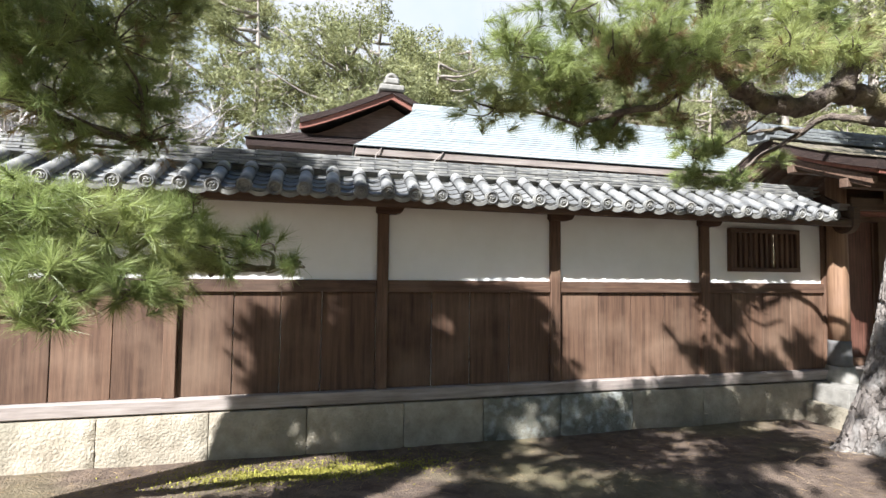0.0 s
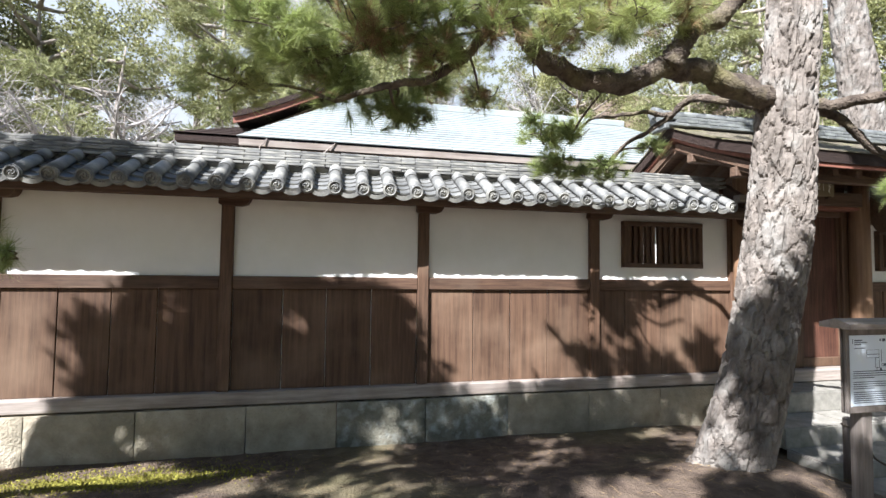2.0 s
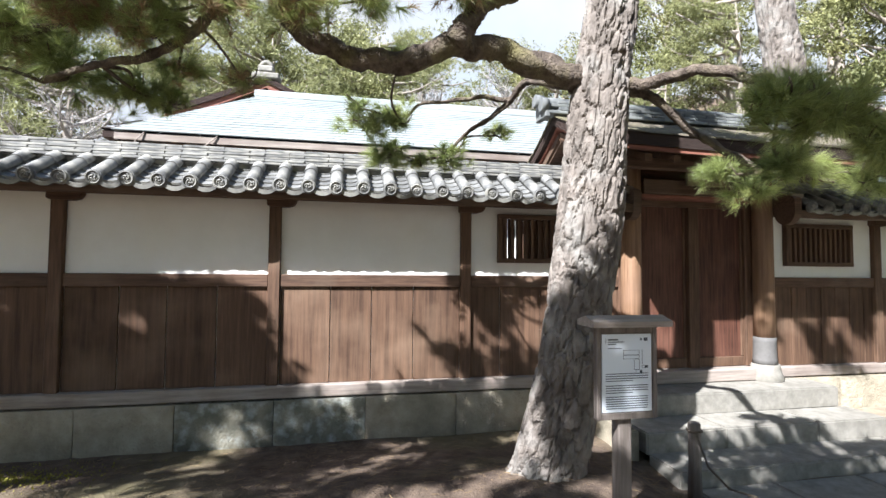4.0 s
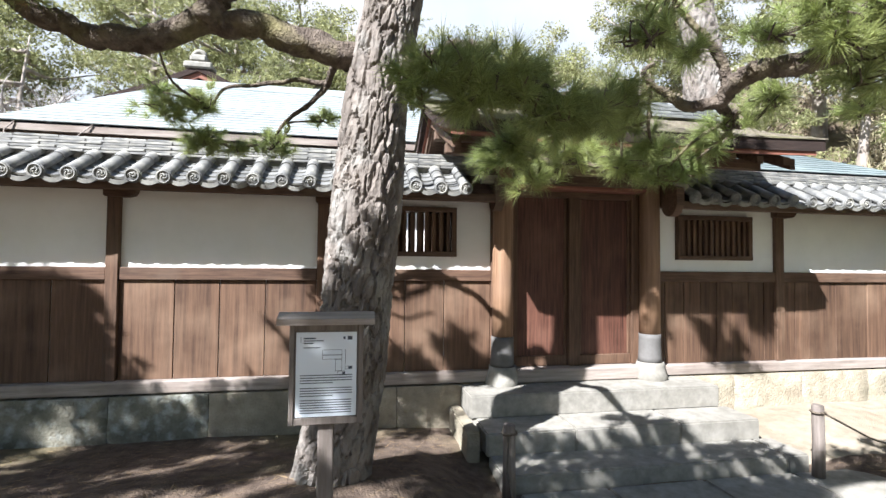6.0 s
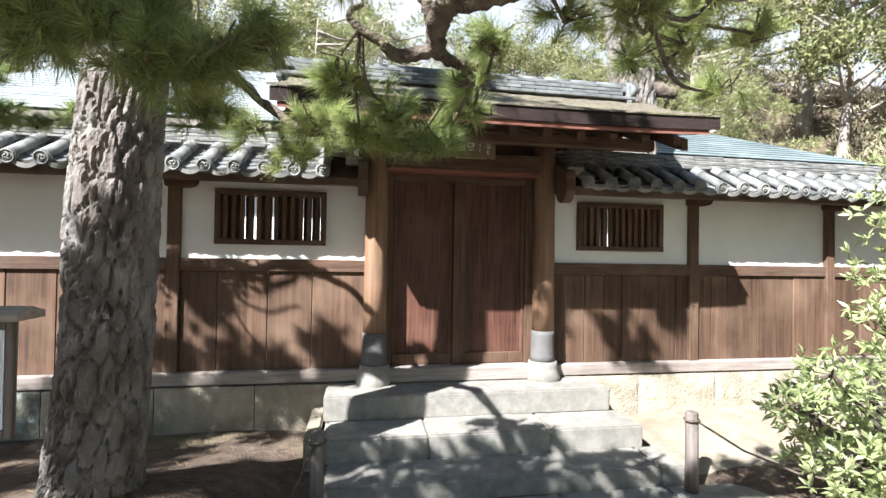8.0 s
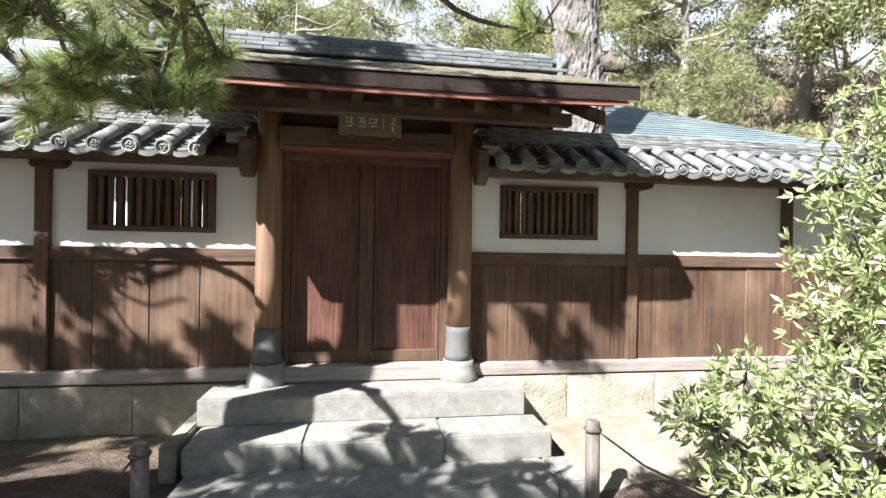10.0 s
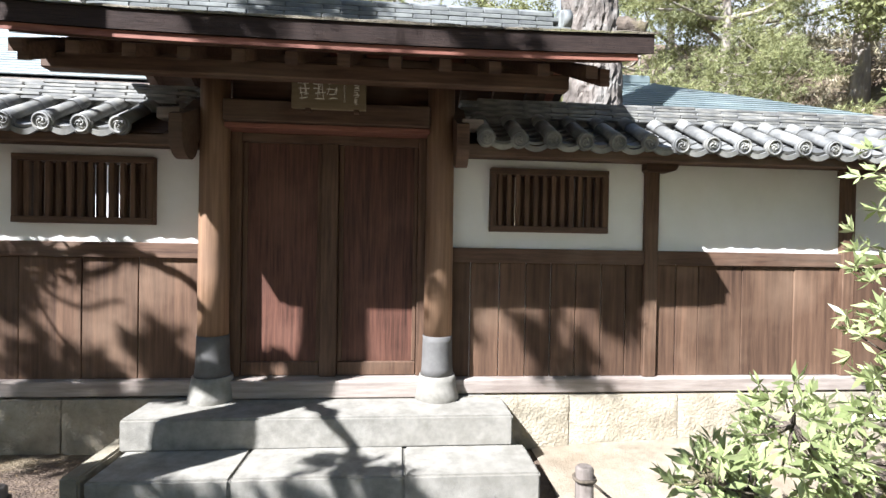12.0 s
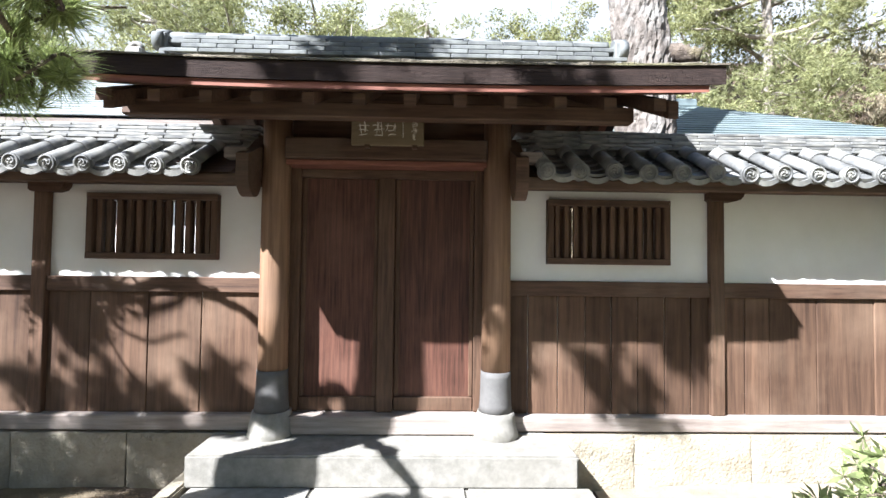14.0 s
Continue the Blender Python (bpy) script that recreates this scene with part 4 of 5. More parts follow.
needles([(10.6, -0.7, 4.6, 0.5), (11.6, -1.4, 6.4, 0.6), (12.0, -0.6, 5.4, 0.5), (11.0, -2.2, 5.6, 0.5)], pine4, 17, 500, 40, 0.13, NEEDLE, "needles", 0.008)
limb([(6.41, 2.22, 2.60), (6.37, 2.2, 2.72), (6.26, 2.2, 2.80), (6.1, 2.2, 2.95)], 0.028, 0.012, pine4, seed=18)
limb([(6.41, 2.29, 2.55), (6.30, 2.35, 2.55), (6.23, 2.4, 2.62), (6.14, 2.4, 2.67), (6.10, 2.4, 2.72), (6.16, 2.4, 2.76)], 0.028, 0.009, pine4, seed=9)
limb([(6.41, 2.29, 2.55), (6.50, 2.35, 2.52), (6.6, 2.4, 2.54), (6.63, 2.4, 2.6), (6.64, 2.4, 2.68), (6.58, 2.38, 2.72)], 0.026, 0.008, pine4, seed=10)
limb([(6.64, 1.95, 2.68), (6.8, 1.92, 2.74), (6.95, 1.9, 2.8), (7.05, 1.9, 2.88)], 0.025, 0.01, pine4, seed=11)
# crooked upper branch whose shadow bends across the boards
limb([(5.08, 3.5, 4.8), (4.5, 3.4, 5.0), (3.9, 3.45, 4.75), (3.55, 3.46, 4.35), (3.38, 3.46, 4.12), (3.12, 3.46, 4.15), (2.98, 3.46, 4.26), (2.80, 3.46, 4.31), (2.69, 3.46, 4.46)], 0.03, 0.014, pine, seed=91)
limb([(2.98, 3.46, 4.26), (2.94, 3.46, 4.01), (3.1, 3.46, 3.88), (3.48, 3.46, 3.9)], 0.018, 0.01, pine, seed=92)
WALL_PADS = [(1.17, 3.3, 2.86, 0.24), (1.44, 3.2, 3.06, 0.28), (1.71, 3.4, 2.9, 0.26), (2.02, 3.53, 2.84, 0.2), (1.98, 3.1, 3.14, 0.27), (2.3, 3.0, 3.2, 0.22), (1.58, 3.3, 3.02, 0.26), (1.83, 3.2, 3.28, 0.24),
             (2.9, 2.9, 3.2, 0.2), (3.3, 2.87, 3.26, 0.18), (2.25, 3.5, 3.0, 0.16), (1.26, 3.2, 3.2, 0.22), (2.6, 3.1, 3.42, 0.24), (3.1, 3.05, 3.5, 0.24), (2.15, 3.1, 3.45, 0.25), (3.6, 3.2, 3.65, 0.24), (1.55, 3.1, 3.4, 0.26)]
BACK_PADS = [(1.88, 3.05, 3.12, 0.20), (2.24, 3.10, 3.03, 0.18), (2.57, 3.10, 3.23, 0.20), (2.96, 3.15, 3.23, 0.20), (3.33, 3.10, 3.33, 0.20), (3.56, 3.50, 3.17, 0.13), (2.06, 3.00, 3.25, 0.20), (3.88, 3.20, 3.52, 0.20), (2.61, 3.50, 2.96, 0.12)]
TIP_PADS = [(3.36, 4.2, 2.93, 0.18), (3.6, 4.22, 3.0, 0.18), (3.56, 4.48, 2.76, 0.19), (4.1, 4.48, 2.77, 0.18), (4.5, 4.4, 2.98, 0.12), (3.3, 4.3, 3.1, 0.12), (2.18, 3.56, 2.79, 0.13), (3.82, 4.46, 2.72, 0.11)]
DARK_PADS = [(4.98, 2.2, 2.49, 0.13), (5.1, 2.15, 2.57, 0.15), (5.2, 2.17, 2.45, 0.13), (5.34, 2.1, 2.5, 0.15), (5.5, 2.1, 2.39, 0.14), (5.66, 2.12, 2.4, 0.14), (5.82, 2.15, 2.48, 0.11), (5.53, 2.6, 2.38, 0.14), (5.25, 2.3, 2.62, 0.14), (5.45, 2.25, 2.56, 0.13)]
LIT_PADS = [(5.82, 3.1, 2.33, 0.16), (5.6, 3.1, 2.44, 0.13), (5.99, 2.9, 2.42, 0.16), (6.15, 2.68, 2.33, 0.13), (6.29, 2.6, 2.42, 0.13), (6.52, 2.68, 2.35, 0.13), (6.63, 2.6, 2.46, 0.12), (6.38, 2.7, 2.29, 0.1), (6.08, 2.5, 2.5, 0.13),
            (5.82, 1.95, 2.66, 0.12), (6.1, 2.1, 2.68, 0.11), (6.36, 1.95, 2.72, 0.12), (6.58, 1.85, 2.68, 0.12), (6.8, 1.9, 2.74, 0.13), (7.03, 2.0, 2.64, 0.12), (6.62, 2.2, 2.57, 0.1), (6.58, 2.4, 2.5, 0.12), (6.0, 2.1, 2.85, 0.13), (6.9, 2.1, 2.85, 0.13)]
EAST_PADS = [(6.9, 1.9, 2.7, 0.13), (6.8, 2.0, 2.58, 0.12), (7.12, 2.0, 2.7, 0.14), (7.05, 1.9, 2.85, 0.14), (6.5, 1.85, 2.82, 0.13), (6.7, 1.8, 2.78, 0.12),
             (6.76, 1.95, 2.67, 0.13), (7.00, 1.95, 2.69, 0.13), (7.42, 2.10, 2.78, 0.13), (7.38, 2.20, 2.65, 0.13), (7.74, 2.25, 2.75, 0.13), (7.21, 2.30, 2.62, 0.13), (7.56, 2.10, 2.87, 0.13), (6.61, 1.90, 2.69, 0.13), (7.76, 2.50, 2.59, 0.13)]
needles(WALL_PADS, pine, 11)
needles(TIP_PADS, pine, 15, 1500, 80, 0.11)
needles(BACK_PADS, pine, 19, 900)
needles([(x, y, z - 0.03, rad) for x, y, z, rad in BACK_PADS], pine, 20, 900, 44, 0.09, DRYNEEDLE, "dry_needles")
needles(DARK_PADS, pine, 14, 2000, 90, 0.12)
needles(LIT_PADS[:9], pine, 16, 1700, 80, 0.11)
needles(LIT_PADS[9:] + EAST_PADS, pine4, 18, 1050, 80, 0.115)
needles([(x, y, z - rad * 0.3, rad * 0.8) for x, y, z, rad in WALL_PADS[4:16:2]], pine, 12, 300, 36, 0.09, DRYNEEDLE, "dry_needles")
twigs(LIT_PADS[9:] + EAST_PADS, pine4, 7, [(6.14, 2.4, 2.67), (6.6, 2.4, 2.54), (6.1, 2.2, 2.95), (6.75, 1.9, 2.73), (7.1, 1.65, 2.95), (7.1, 2.0, 2.62)])
twigs(WALL_PADS + BACK_PADS + TIP_PADS + DARK_PADS + LIT_PADS[:9], pine, 5, [(1.99, 3.2, 2.83), (1.7, 3.25, 2.74), (1.83, 3.17, 3.02), (2.3, 3.17, 3.14), (2.82, 3.37, 3.53), (4.22, 4.4, 2.92), (3.65, 4.25, 2.98), (3.6, 4.48, 2.78), (5.3, 2.35, 2.68), (5.6, 2.12, 2.42), (5.85, 3.0, 2.42), (6.14, 2.4, 2.67), (6.6, 2.4, 2.54), (6.1, 2.2, 2.95), (6.78, 1.9, 2.95), (7.1, 2.0, 2.62)])
# upper crown, above the view, that dapples the place
UPPER = [(4.6, 3.0, 5.5, 0.55), (5.3, 3.2, 5.5, 0.6), (4.6, 2.6, 5.8, 0.6), (5.1, 4.0, 6.1, 0.6), (4.9, 3.5, 6.3, 0.5),
         (1.85, 3.0, 4.05, 0.24), (2.2, 3.05, 4.5, 0.2), (2.45, 3.0, 4.0, 0.26), (3.3, 3.0, 4.1, 0.26), (2.8, 3.0, 3.95, 0.2),
         (4.3, 1.35, 3.3, 0.2), (4.7, 1.5, 3.35, 0.23), (5.1, 1.4, 3.3, 0.2), (4.9, 1.15, 3.4, 0.23), (5.3, 1.7, 3.4, 0.18), (4.4, 1.7, 3.4, 0.2), (5.5, 1.3, 3.4, 0.18)]
UPPER += [(x, y, 3.4 + 0.04 * (i % 3), 0.21) for i, (x, y) in enumerate([(a, b) for a in (3.45, 3.8, 4.15, 4.5, 4.85) for b in (1.35, 1.65, 1.95)])]
needles(UPPER, pine, 13, 800, 40, 0.14, NEEDLE, "upper_needles", 0.013)

pine2 = thing("pine_tree", "leaning garden pine with dense drooping needle cushions", "tree", at=(0, 0, 0))
part("trunk", bark_trunk([(-3.3, 3.0, 0.1), (-3.25, 3.05, 0.9), (-3.1, 3.1, 2.0), (-3.0, 3.0, 3.2), (-2.9, 2.8, 4.6), (-2.8, 2.6, 6.2)], [0.3, 0.22, 0.2, 0.18, 0.14, 0.07], 40, 16), PINEBARK, pine2)
limb([(-3.1, 3.1, 2.0), (-2.3, 3.2, 2.0), (-1.5, 3.3, 1.95), (-0.8, 3.3, 1.85), (-0.4, 3.4, 1.83), (-0.1, 3.5, 1.85)], 0.08, 0.014, pine2, seed=12)
limb([(-3.05, 3.05, 3.0), (-2.4, 3.1, 3.1), (-1.7, 3.3, 2.85), (-1.2, 3.4, 2.6), (-0.8, 3.5, 2.5)], 0.07, 0.02, pine2, seed=13)
limb([(-2.95, 2.9, 4.0), (-2.2, 3.0, 3.9), (-1.2, 3.4, 3.7), (-0.5, 3.7, 3.5)], 0.06, 0.02, pine2, seed=14)
LOW_PADS = [(-1.03, 3.0, 2.07, 0.25), (-0.81, 3.1, 2.02, 0.26), (-0.89, 2.9, 1.82, 0.24), (-0.91, 2.8, 1.66, 0.18), (-0.67, 3.0, 1.74, 0.19), (-0.59, 3.3, 2.08, 0.21), (-0.46, 3.35, 1.97, 0.19), (-0.2, 3.5, 1.98, 0.17), (0.0, 3.55, 1.87, 0.1),
            (-0.55, 3.2, 1.82, 0.16), (-1.3, 2.9, 1.85, 0.28), (-1.3, 3.0, 2.1, 0.28), (-1.7, 3.0, 1.8, 0.3), (-0.36, 3.4, 1.86, 0.14)]
HIGH_PADS = [(-1.17, 3.2, 2.93, 0.3), (-0.92, 3.4, 3.06, 0.29), (-0.72, 3.5, 3.23, 0.22), (-1.12, 3.3, 2.67, 0.28), (-0.84, 3.5, 2.77, 0.24), (-0.75, 3.5, 2.56, 0.17), (-1.1, 3.4, 2.5, 0.2), (-1.5, 3.3, 2.75, 0.3), (-1.6, 3.2, 3.15, 0.35), (-1.2, 3.4, 3.4, 0.35), (-0.75, 3.6, 3.5, 0.28), (-2.0, 3.1, 3.5, 0.4)]
needles(LOW_PADS, pine2, 21, 1250)
needles(HIGH_PADS, pine2, 24, 1000)
needles([(x, y, z - 0.06, rad * 0.85) for x, y, z, rad in HIGH_PADS], pine2, 22, 300, 36, 0.09, DRYNEEDLE, "dry_needles")
twigs(LOW_PADS + HIGH_PADS, pine2, 6, [(-1.5, 3.3, 1.95), (-0.8, 3.3, 1.85), (-0.4, 3.4, 1.83), (-0.1, 3.5, 1.85), (-1.7, 3.3, 2.85), (-0.8, 3.5, 2.5), (-1.2, 3.4, 3.7), (-0.5, 3.7, 3.5), (-2.2, 3.0, 3.9)])
# its high crown shades the boards beyond
_r = random.Random(4)
UPPER2 = [(x + _r.uniform(-0.08, 0.08), 3.0 + _r.uniform(-0.1, 0.1), z + _r.uniform(-0.06, 0.06), _r.uniform(0.22, 0.29))
          for x in np.arange(-2.8, 0.0, 0.36) for z in (3.95, 4.2, 4.45, 4.7) if not (-2.5 < x < -2.1 and z > 4.2) and not (-1.4 < x < -1.1 and z > 4.4) and _r.random() < 0.86]
UPPER2 += [(-2.9, 2.6, 4.6, 0.5), (-1.9, 2.4, 4.5, 0.45), (-1.9, 2.9, 5.2, 0.45), (-3.0, 2.9, 6.0, 0.6)]
needles(UPPER2, pine2, 23, 1150, 40, 0.14, NEEDLE, "upper_needles", 0.014)
for i, (x, y, z, rad) in enumerate(UPPER2[::5]):
    limb([(-2.9, 2.8, z - 0.3), ((x - 2.9) / 2, 2.95, z + 0.1), (x, y, z)], 0.03, 0.012, pine2, seed=60 + i)

# a pine behind the walk, known by its dapple on the earth and the steps
pine3 = thing("pine_tree", "tall pine whose high crown dapples the path", "tree", at=(0, 0, 0))
part("trunk", bark_trunk([(-2.5, -2.6, 0.2), (-2.5, -2.6, 1.5), (-2.45, -2.5, 3.0), (-2.3, -2.4, 4.5), (-2.2, -2.3, 5.6)], [0.3, 0.22, 0.2, 0.15, 0.1], 32, 12), PINEBARK, pine3)
_r = random.Random(8)
UPPER3 = [(x + _r.uniform(-0.15, 0.15), y + _r.uniform(-0.12, 0.12), 5.0 + _r.uniform(-0.25, 0.35), _r.uniform(0.33, 0.42))
          for x in np.arange(-2.3, 1.7, 0.62) for y in np.arange(-1.0, 1.5, 0.48) if _r.random() < 0.84 and (y < 1.0 or x < 0.9)]
UPPER3 += [(x + _r.uniform(-0.1, 0.1), y, 5.0 + _r.uniform(-0.1, 0.3), 0.3) for x in np.arange(2.1, 4.3, 0.5) for y in (-0.9, -0.45, -0.05)]
UPPER3 += [(x + _r.uniform(-0.1, 0.1), y, 5.0 + _r.uniform(-0.15, 0.2), _r.uniform(0.26, 0.38)) for x in np.arange(-2.9, -0.7, 0.5) for y in (1.45, 1.85) if _r.random() < 0.85]
UPPER3 += [(1.2, 0.3, 5.0, 0.25), (1.5, 0.55, 5.05, 0.22), (1.8, 0.85, 5.0, 0.2)]
UPPER3 += [(-2.5, -1.6, 6.2, 0.6), (1.0, -2.0, 6.0, 0.6), (5.6, 2.3, 5.1, 0.28), (6.3, 2.5, 5.2, 0.25)]
needles(UPPER3, pine3, 33, 900, 40, 0.14, NEEDLE, "upper_needles", 0.014)
for i, (x, y, z, rad) in enumerate(UPPER3[::6]):
    limb([(-2.25, -2.35, 4.8), ((x - 2.2) / 2, (y - 2.4) / 2, z + 0.1), (x, y, z - 0.05)], 0.045, 0.012, pine3, seed=40 + i)

# ---------------------------------------------------------------- shrub
shrub = thing("shrub", "broad evergreen shrub with glossy whorled yellow-green leaves", "shrub", at=(0, 0, 0))
r = np.random.default_rng(3)
lumps = [(9.75, 3.55, 0.75, 0.35, 0.35, 0.3), (10.1, 3.5, 1.15, 0.36, 0.4, 0.33), (10.35, 3.6, 1.65, 0.42, 0.45, 0.4), (10.6, 3.6, 2.15, 0.5, 0.5, 0.45), (10.7, 3.5, 2.7, 0.5, 0.5, 0.45), (9.55, 3.2, 0.45, 0.4, 0.4, 0.25),
         (10.25, 3.1, 0.8, 0.5, 0.5, 0.45), (10.65, 3.2, 1.4, 0.55, 0.6, 0.6), (10.9, 3.4, 2.2, 0.6, 0.6, 0.6), (9.9, 2.7, 0.5, 0.5, 0.4, 0.4),
         (8.8, 3.3, 0.84, 0.16, 0.16, 0.12), (9.02, 3.35, 0.75, 0.22, 0.22, 0.18), (9.25, 3.4, 1.0, 0.24, 0.24, 0.2), (9.3, 3.2, 0.5, 0.24, 0.24, 0.18)]
lumps = [(x + 0.18, y, z, rx, ry, rz) if z > 0.6 else (x, y, z, rx, ry, rz) for x, y, z, rx, ry, rz in lumps]
stem = Shape()
cs, ws = [], []
for i, (x, y, z, rx, ry, rz) in enumerate(lumps):
    n = int(340 * rx * ry * 2.0)
    p = r.normal(size=(n, 3))
    p /= np.linalg.norm(p, axis=1, keepdims=True)
    p *= r.uniform(0.4, 1.3, (n, 1))
    cs.append(p * (rx, ry, rz) + (x, y, z))
    w = p + (0, 0, 0.5)
    ws.append(w / np.linalg.norm(w, axis=1, keepdims=True))
    base = Vector((10.35, 3.3, 0.1))
    stem.tube(spline([base, (base + Vector((x, y, z))) / 2 + Vector((0.06, 0, -0.1)), (x, y, z)], 4), [0.035 - 0.003 * k for k in range(9)], 6)
    for k in range(14):
        e = Vector(cs[-1][(k * 3) % n])
        stem.tube([(x, y, z), (Vector((x, y, z)) + e) / 2 + Vector((0, 0, -0.02)), e], [0.009, 0.006, 0.004], 4)
tagged(part("stem_cluster", stem, LIMBBARK, shrub), kind="stuff")
c, w = np.concatenate(cs), np.concatenate(ws)
k = 9
c9, w9 = np.repeat(c, k, 0), np.repeat(w, k, 0)
way = w9 * 0.45 + r.normal(size=c9.shape) * 0.6
leaves = part("leaves", raw_mesh("leaves", *leaf_cloud(c9, r, 0.088, 0.27, way), LEAF), LEAF, shrub)
tagged(leaves, kind="stuff")


# ---------------------------------------------------------------- houses behind the wall
def course_roof(planes, mat, name, parent, rows=18, lap=0.012):
    """Sheet roofing in overlapping courses; planes are (eave_a, eave_b, ridge_b, ridge_a)."""
    s = Shape()
    for ea, eb, rb, ra in planes:
        ea, eb, rb, ra = map(Vector, (ea, eb, rb, ra))
        nrm = (eb - ea).cross(ra - ea)
        if nrm.length < 1e-6:
            nrm = (eb - ea).cross(rb - ea)
        nrm.normalize()
        if nrm.z < 0:
            nrm = -nrm
        for k in range(rows):
            t0, t1 = k / rows, (k + 1.12) / rows
            t1 = min(t1, 1)
            a, b = ea.lerp(ra, t0) + nrm * lap, eb.lerp(rb, t0) + nrm * lap
            c2, d = eb.lerp(rb, t1), ea.lerp(ra, t1)
            n = max(1, int((b - a).length / 0.9))
            cut = [0] + [min(max((i + 0.5 * (k % 2)) / n, 0.01), 0.999) for i in range(1, n)] + [1]
            for u, w in zip(cut[:-1], cut[1:]):
                g = 0.004 / max((b - a).length, 0.1)
                p = [a.lerp(b, u + g), a.lerp(b, w - g), d.lerp(c2, w - g), d.lerp(c2, u + g)]
                low = [q - nrm * 0.012 for q in p]
                s.add(p + low, [(0, 1, 2, 3), (0, 4, 5, 1), (1, 5, 6, 2), (3, 2, 6, 7), (0, 3, 7, 4)])
    return tagged(part(name, s, mat, parent), kind="stuff")


def hip_house(label, x0, x1, y0, y1, ze, zr, rx0, rx1, mat, rows):
    house = thing("house", label, "house", at=(0, 0, 0))
    ym = (y0 + y1) / 2
    A, B, C, D = (x0, y0, ze), (x1, y0, ze), (x1, y1, ze), (x0, y1, ze)
    P, Q = (rx0, ym, zr), (rx1, ym, zr)
    course_roof([(A, B, Q, P), (C, D, P, Q), (D, A, P, P), (B, C, Q, Q)], mat, "roof", house, rows)
    part("ridge", Shape().box(rx0 - 0.1, rx1 + 0.1, ym - 0.11, ym + 0.11, zr - 0.06, zr + 0.07, 0.02), mat, house)
    part("eave_board", Shape().box(x0 + 0.02, x1 - 0.02, y0 + 0.02, y1 - 0.02, ze - 0.11, ze - 0.02, 0.005), GREYWOOD, house, "grey timber eave board")
    part("soffit", Shape().box(x0 + 0.06, x1 - 0.06, y0 + 0.06, y1 - 0.06, ze - 0.16, ze - 0.112), BEAM, house)
    part("wall", Shape().box(x0 + 0.8, x1 - 0.8, y0 + 0.75, y1 - 0.8, 0.0, ze - 0.161), PLASTER, house)
    n = int((x1 - x0 - 1.6) / 1.1)
    for i in range(n):
        x = x0 + 1.0 + i * 1.1
        part("wall_post", Shape().box(x - 0.05, x + 0.05, y0 + 0.70, y0 + 0.749, 0.1, ze - 0.163), POST, house)
    part("sill_rail", Shape().box(x0 + 0.8, x1 - 0.8, y0 + 0.71, y0 + 0.748, 0.9, 1.0), BEAM, house)
    return house


hip_house("low house with pale sheet metal hipped roof behind the wall", 0.5, 8.6, 6.72, 11.6, 3.42, 4.80, 1.75, 7.2, COPPER, 20)
hip_house("low house with verdigris copper hipped roof beside the gate", 9.9, 14.3, 6.85, 10.6, 3.33, 4.35, 10.4, 11.4, GREENCOPPER, 16)
# lead wires fixed to the pale roof's eave
house_wire = thing("roof_wire", "thin cable dropping from the pale roof eave", "cable", at=(1.05, 6.70, 3.05))
part("cable", Shape().tube([(-0.3, 0.02, -0.1), (-0.28, 0.0, 0.25), (-0.2, 0.03, 0.36)], 0.008, 6), GREYWOOD, house_wire)
part("cable", Shape().tube([(0.45, 0.02, -0.1), (0.48, 0.0, 0.22), (0.62, 0.03, 0.36)], 0.008, 6), GREYWOOD, house_wire)

gable = thing("house", "taller house with brown bark gable roof and ridge ornament", "house", at=(0, 0, 0))
gx0, gy0 = 1.5, 11.3
course_roof([((-1.5, 10.85, 4.5), (4.5, 10.85, 4.5), (3.4, 11.8, 4.95), (-0.4, 11.8, 4.95)), ((-1.5, 16, 4.5), (-1.5, 10.85, 4.5), (-0.4, 11.8, 4.95), (-0.4, 16, 4.95)), ((4.5, 10.85, 4.5), (4.5, 16, 4.5), (3.4, 16, 4.95), (3.4, 11.8, 4.95))], BARKEDGE, "skirt_roof", gable, 6, 0.02)
part("eave_edge", Shape().box(-1.48, 4.48, 10.88, 16, 4.34, 4.48, 0.01), BARKEDGE, gable)


def arch(u):
    """Height of the gable verge at u from -1 to 1: hollow slopes up to the ridge."""
    return 4.95 + 0.82 * (1 - abs(u)) ** 1.15


us = np.linspace(-1, 1, 25)
top = [(gx0 + 1.95 * u, arch(u) + 0.12) for u in us]
low = [(gx0 + 1.95 * u, arch(u)) for u in reversed(us)]
part("gable_roof", Shape().prism(top + low, gy0 - 0.25, 16, "y"), BARKEDGE, gable)
part("barge_board", Shape().prism([(x, z - 0.04) for x, z in top] + [(x, z - 0.12) for x, z in low], gy0 - 0.2, gy0 - 0.14, "y"), REDEDGE, gable, "red-brown barge board")
part("gable_wall", Shape().prism([(gx0 + 1.7 * u, arch(u) - 0.1) for u in us] + [(gx0 + 1.7, 4.7), (gx0 - 1.7, 4.7)], gy0 + 0.25, gy0 + 0.35, "y"), BEAM, gable)
part("gable_pendant", Shape().box(gx0 + 0.42, gx0 + 0.5, gy0 - 0.2, gy0 - 0.12, 5.05, 5.4, 0.02), PLASTER, gable)
part("ridge_ornament", Shape().box(gx0 - 0.28, gx0 + 0.28, gy0 - 0.3, gy0 + 0.1, 5.82, 5.96, 0.03).box(gx0 - 0.17, gx0 + 0.17, gy0 - 0.28, gy0 + 0.05, 5.96, 6.12, 0.04).tube([(gx0 - 0.13 + 0.26 * t, gy0 - 0.15, 6.12 + 0.1 * math.sin(math.pi * t)) for t in np.linspace(0, 1, 7)], 0.05, 8), GRANITE, gable, "pale ridge end ornament")
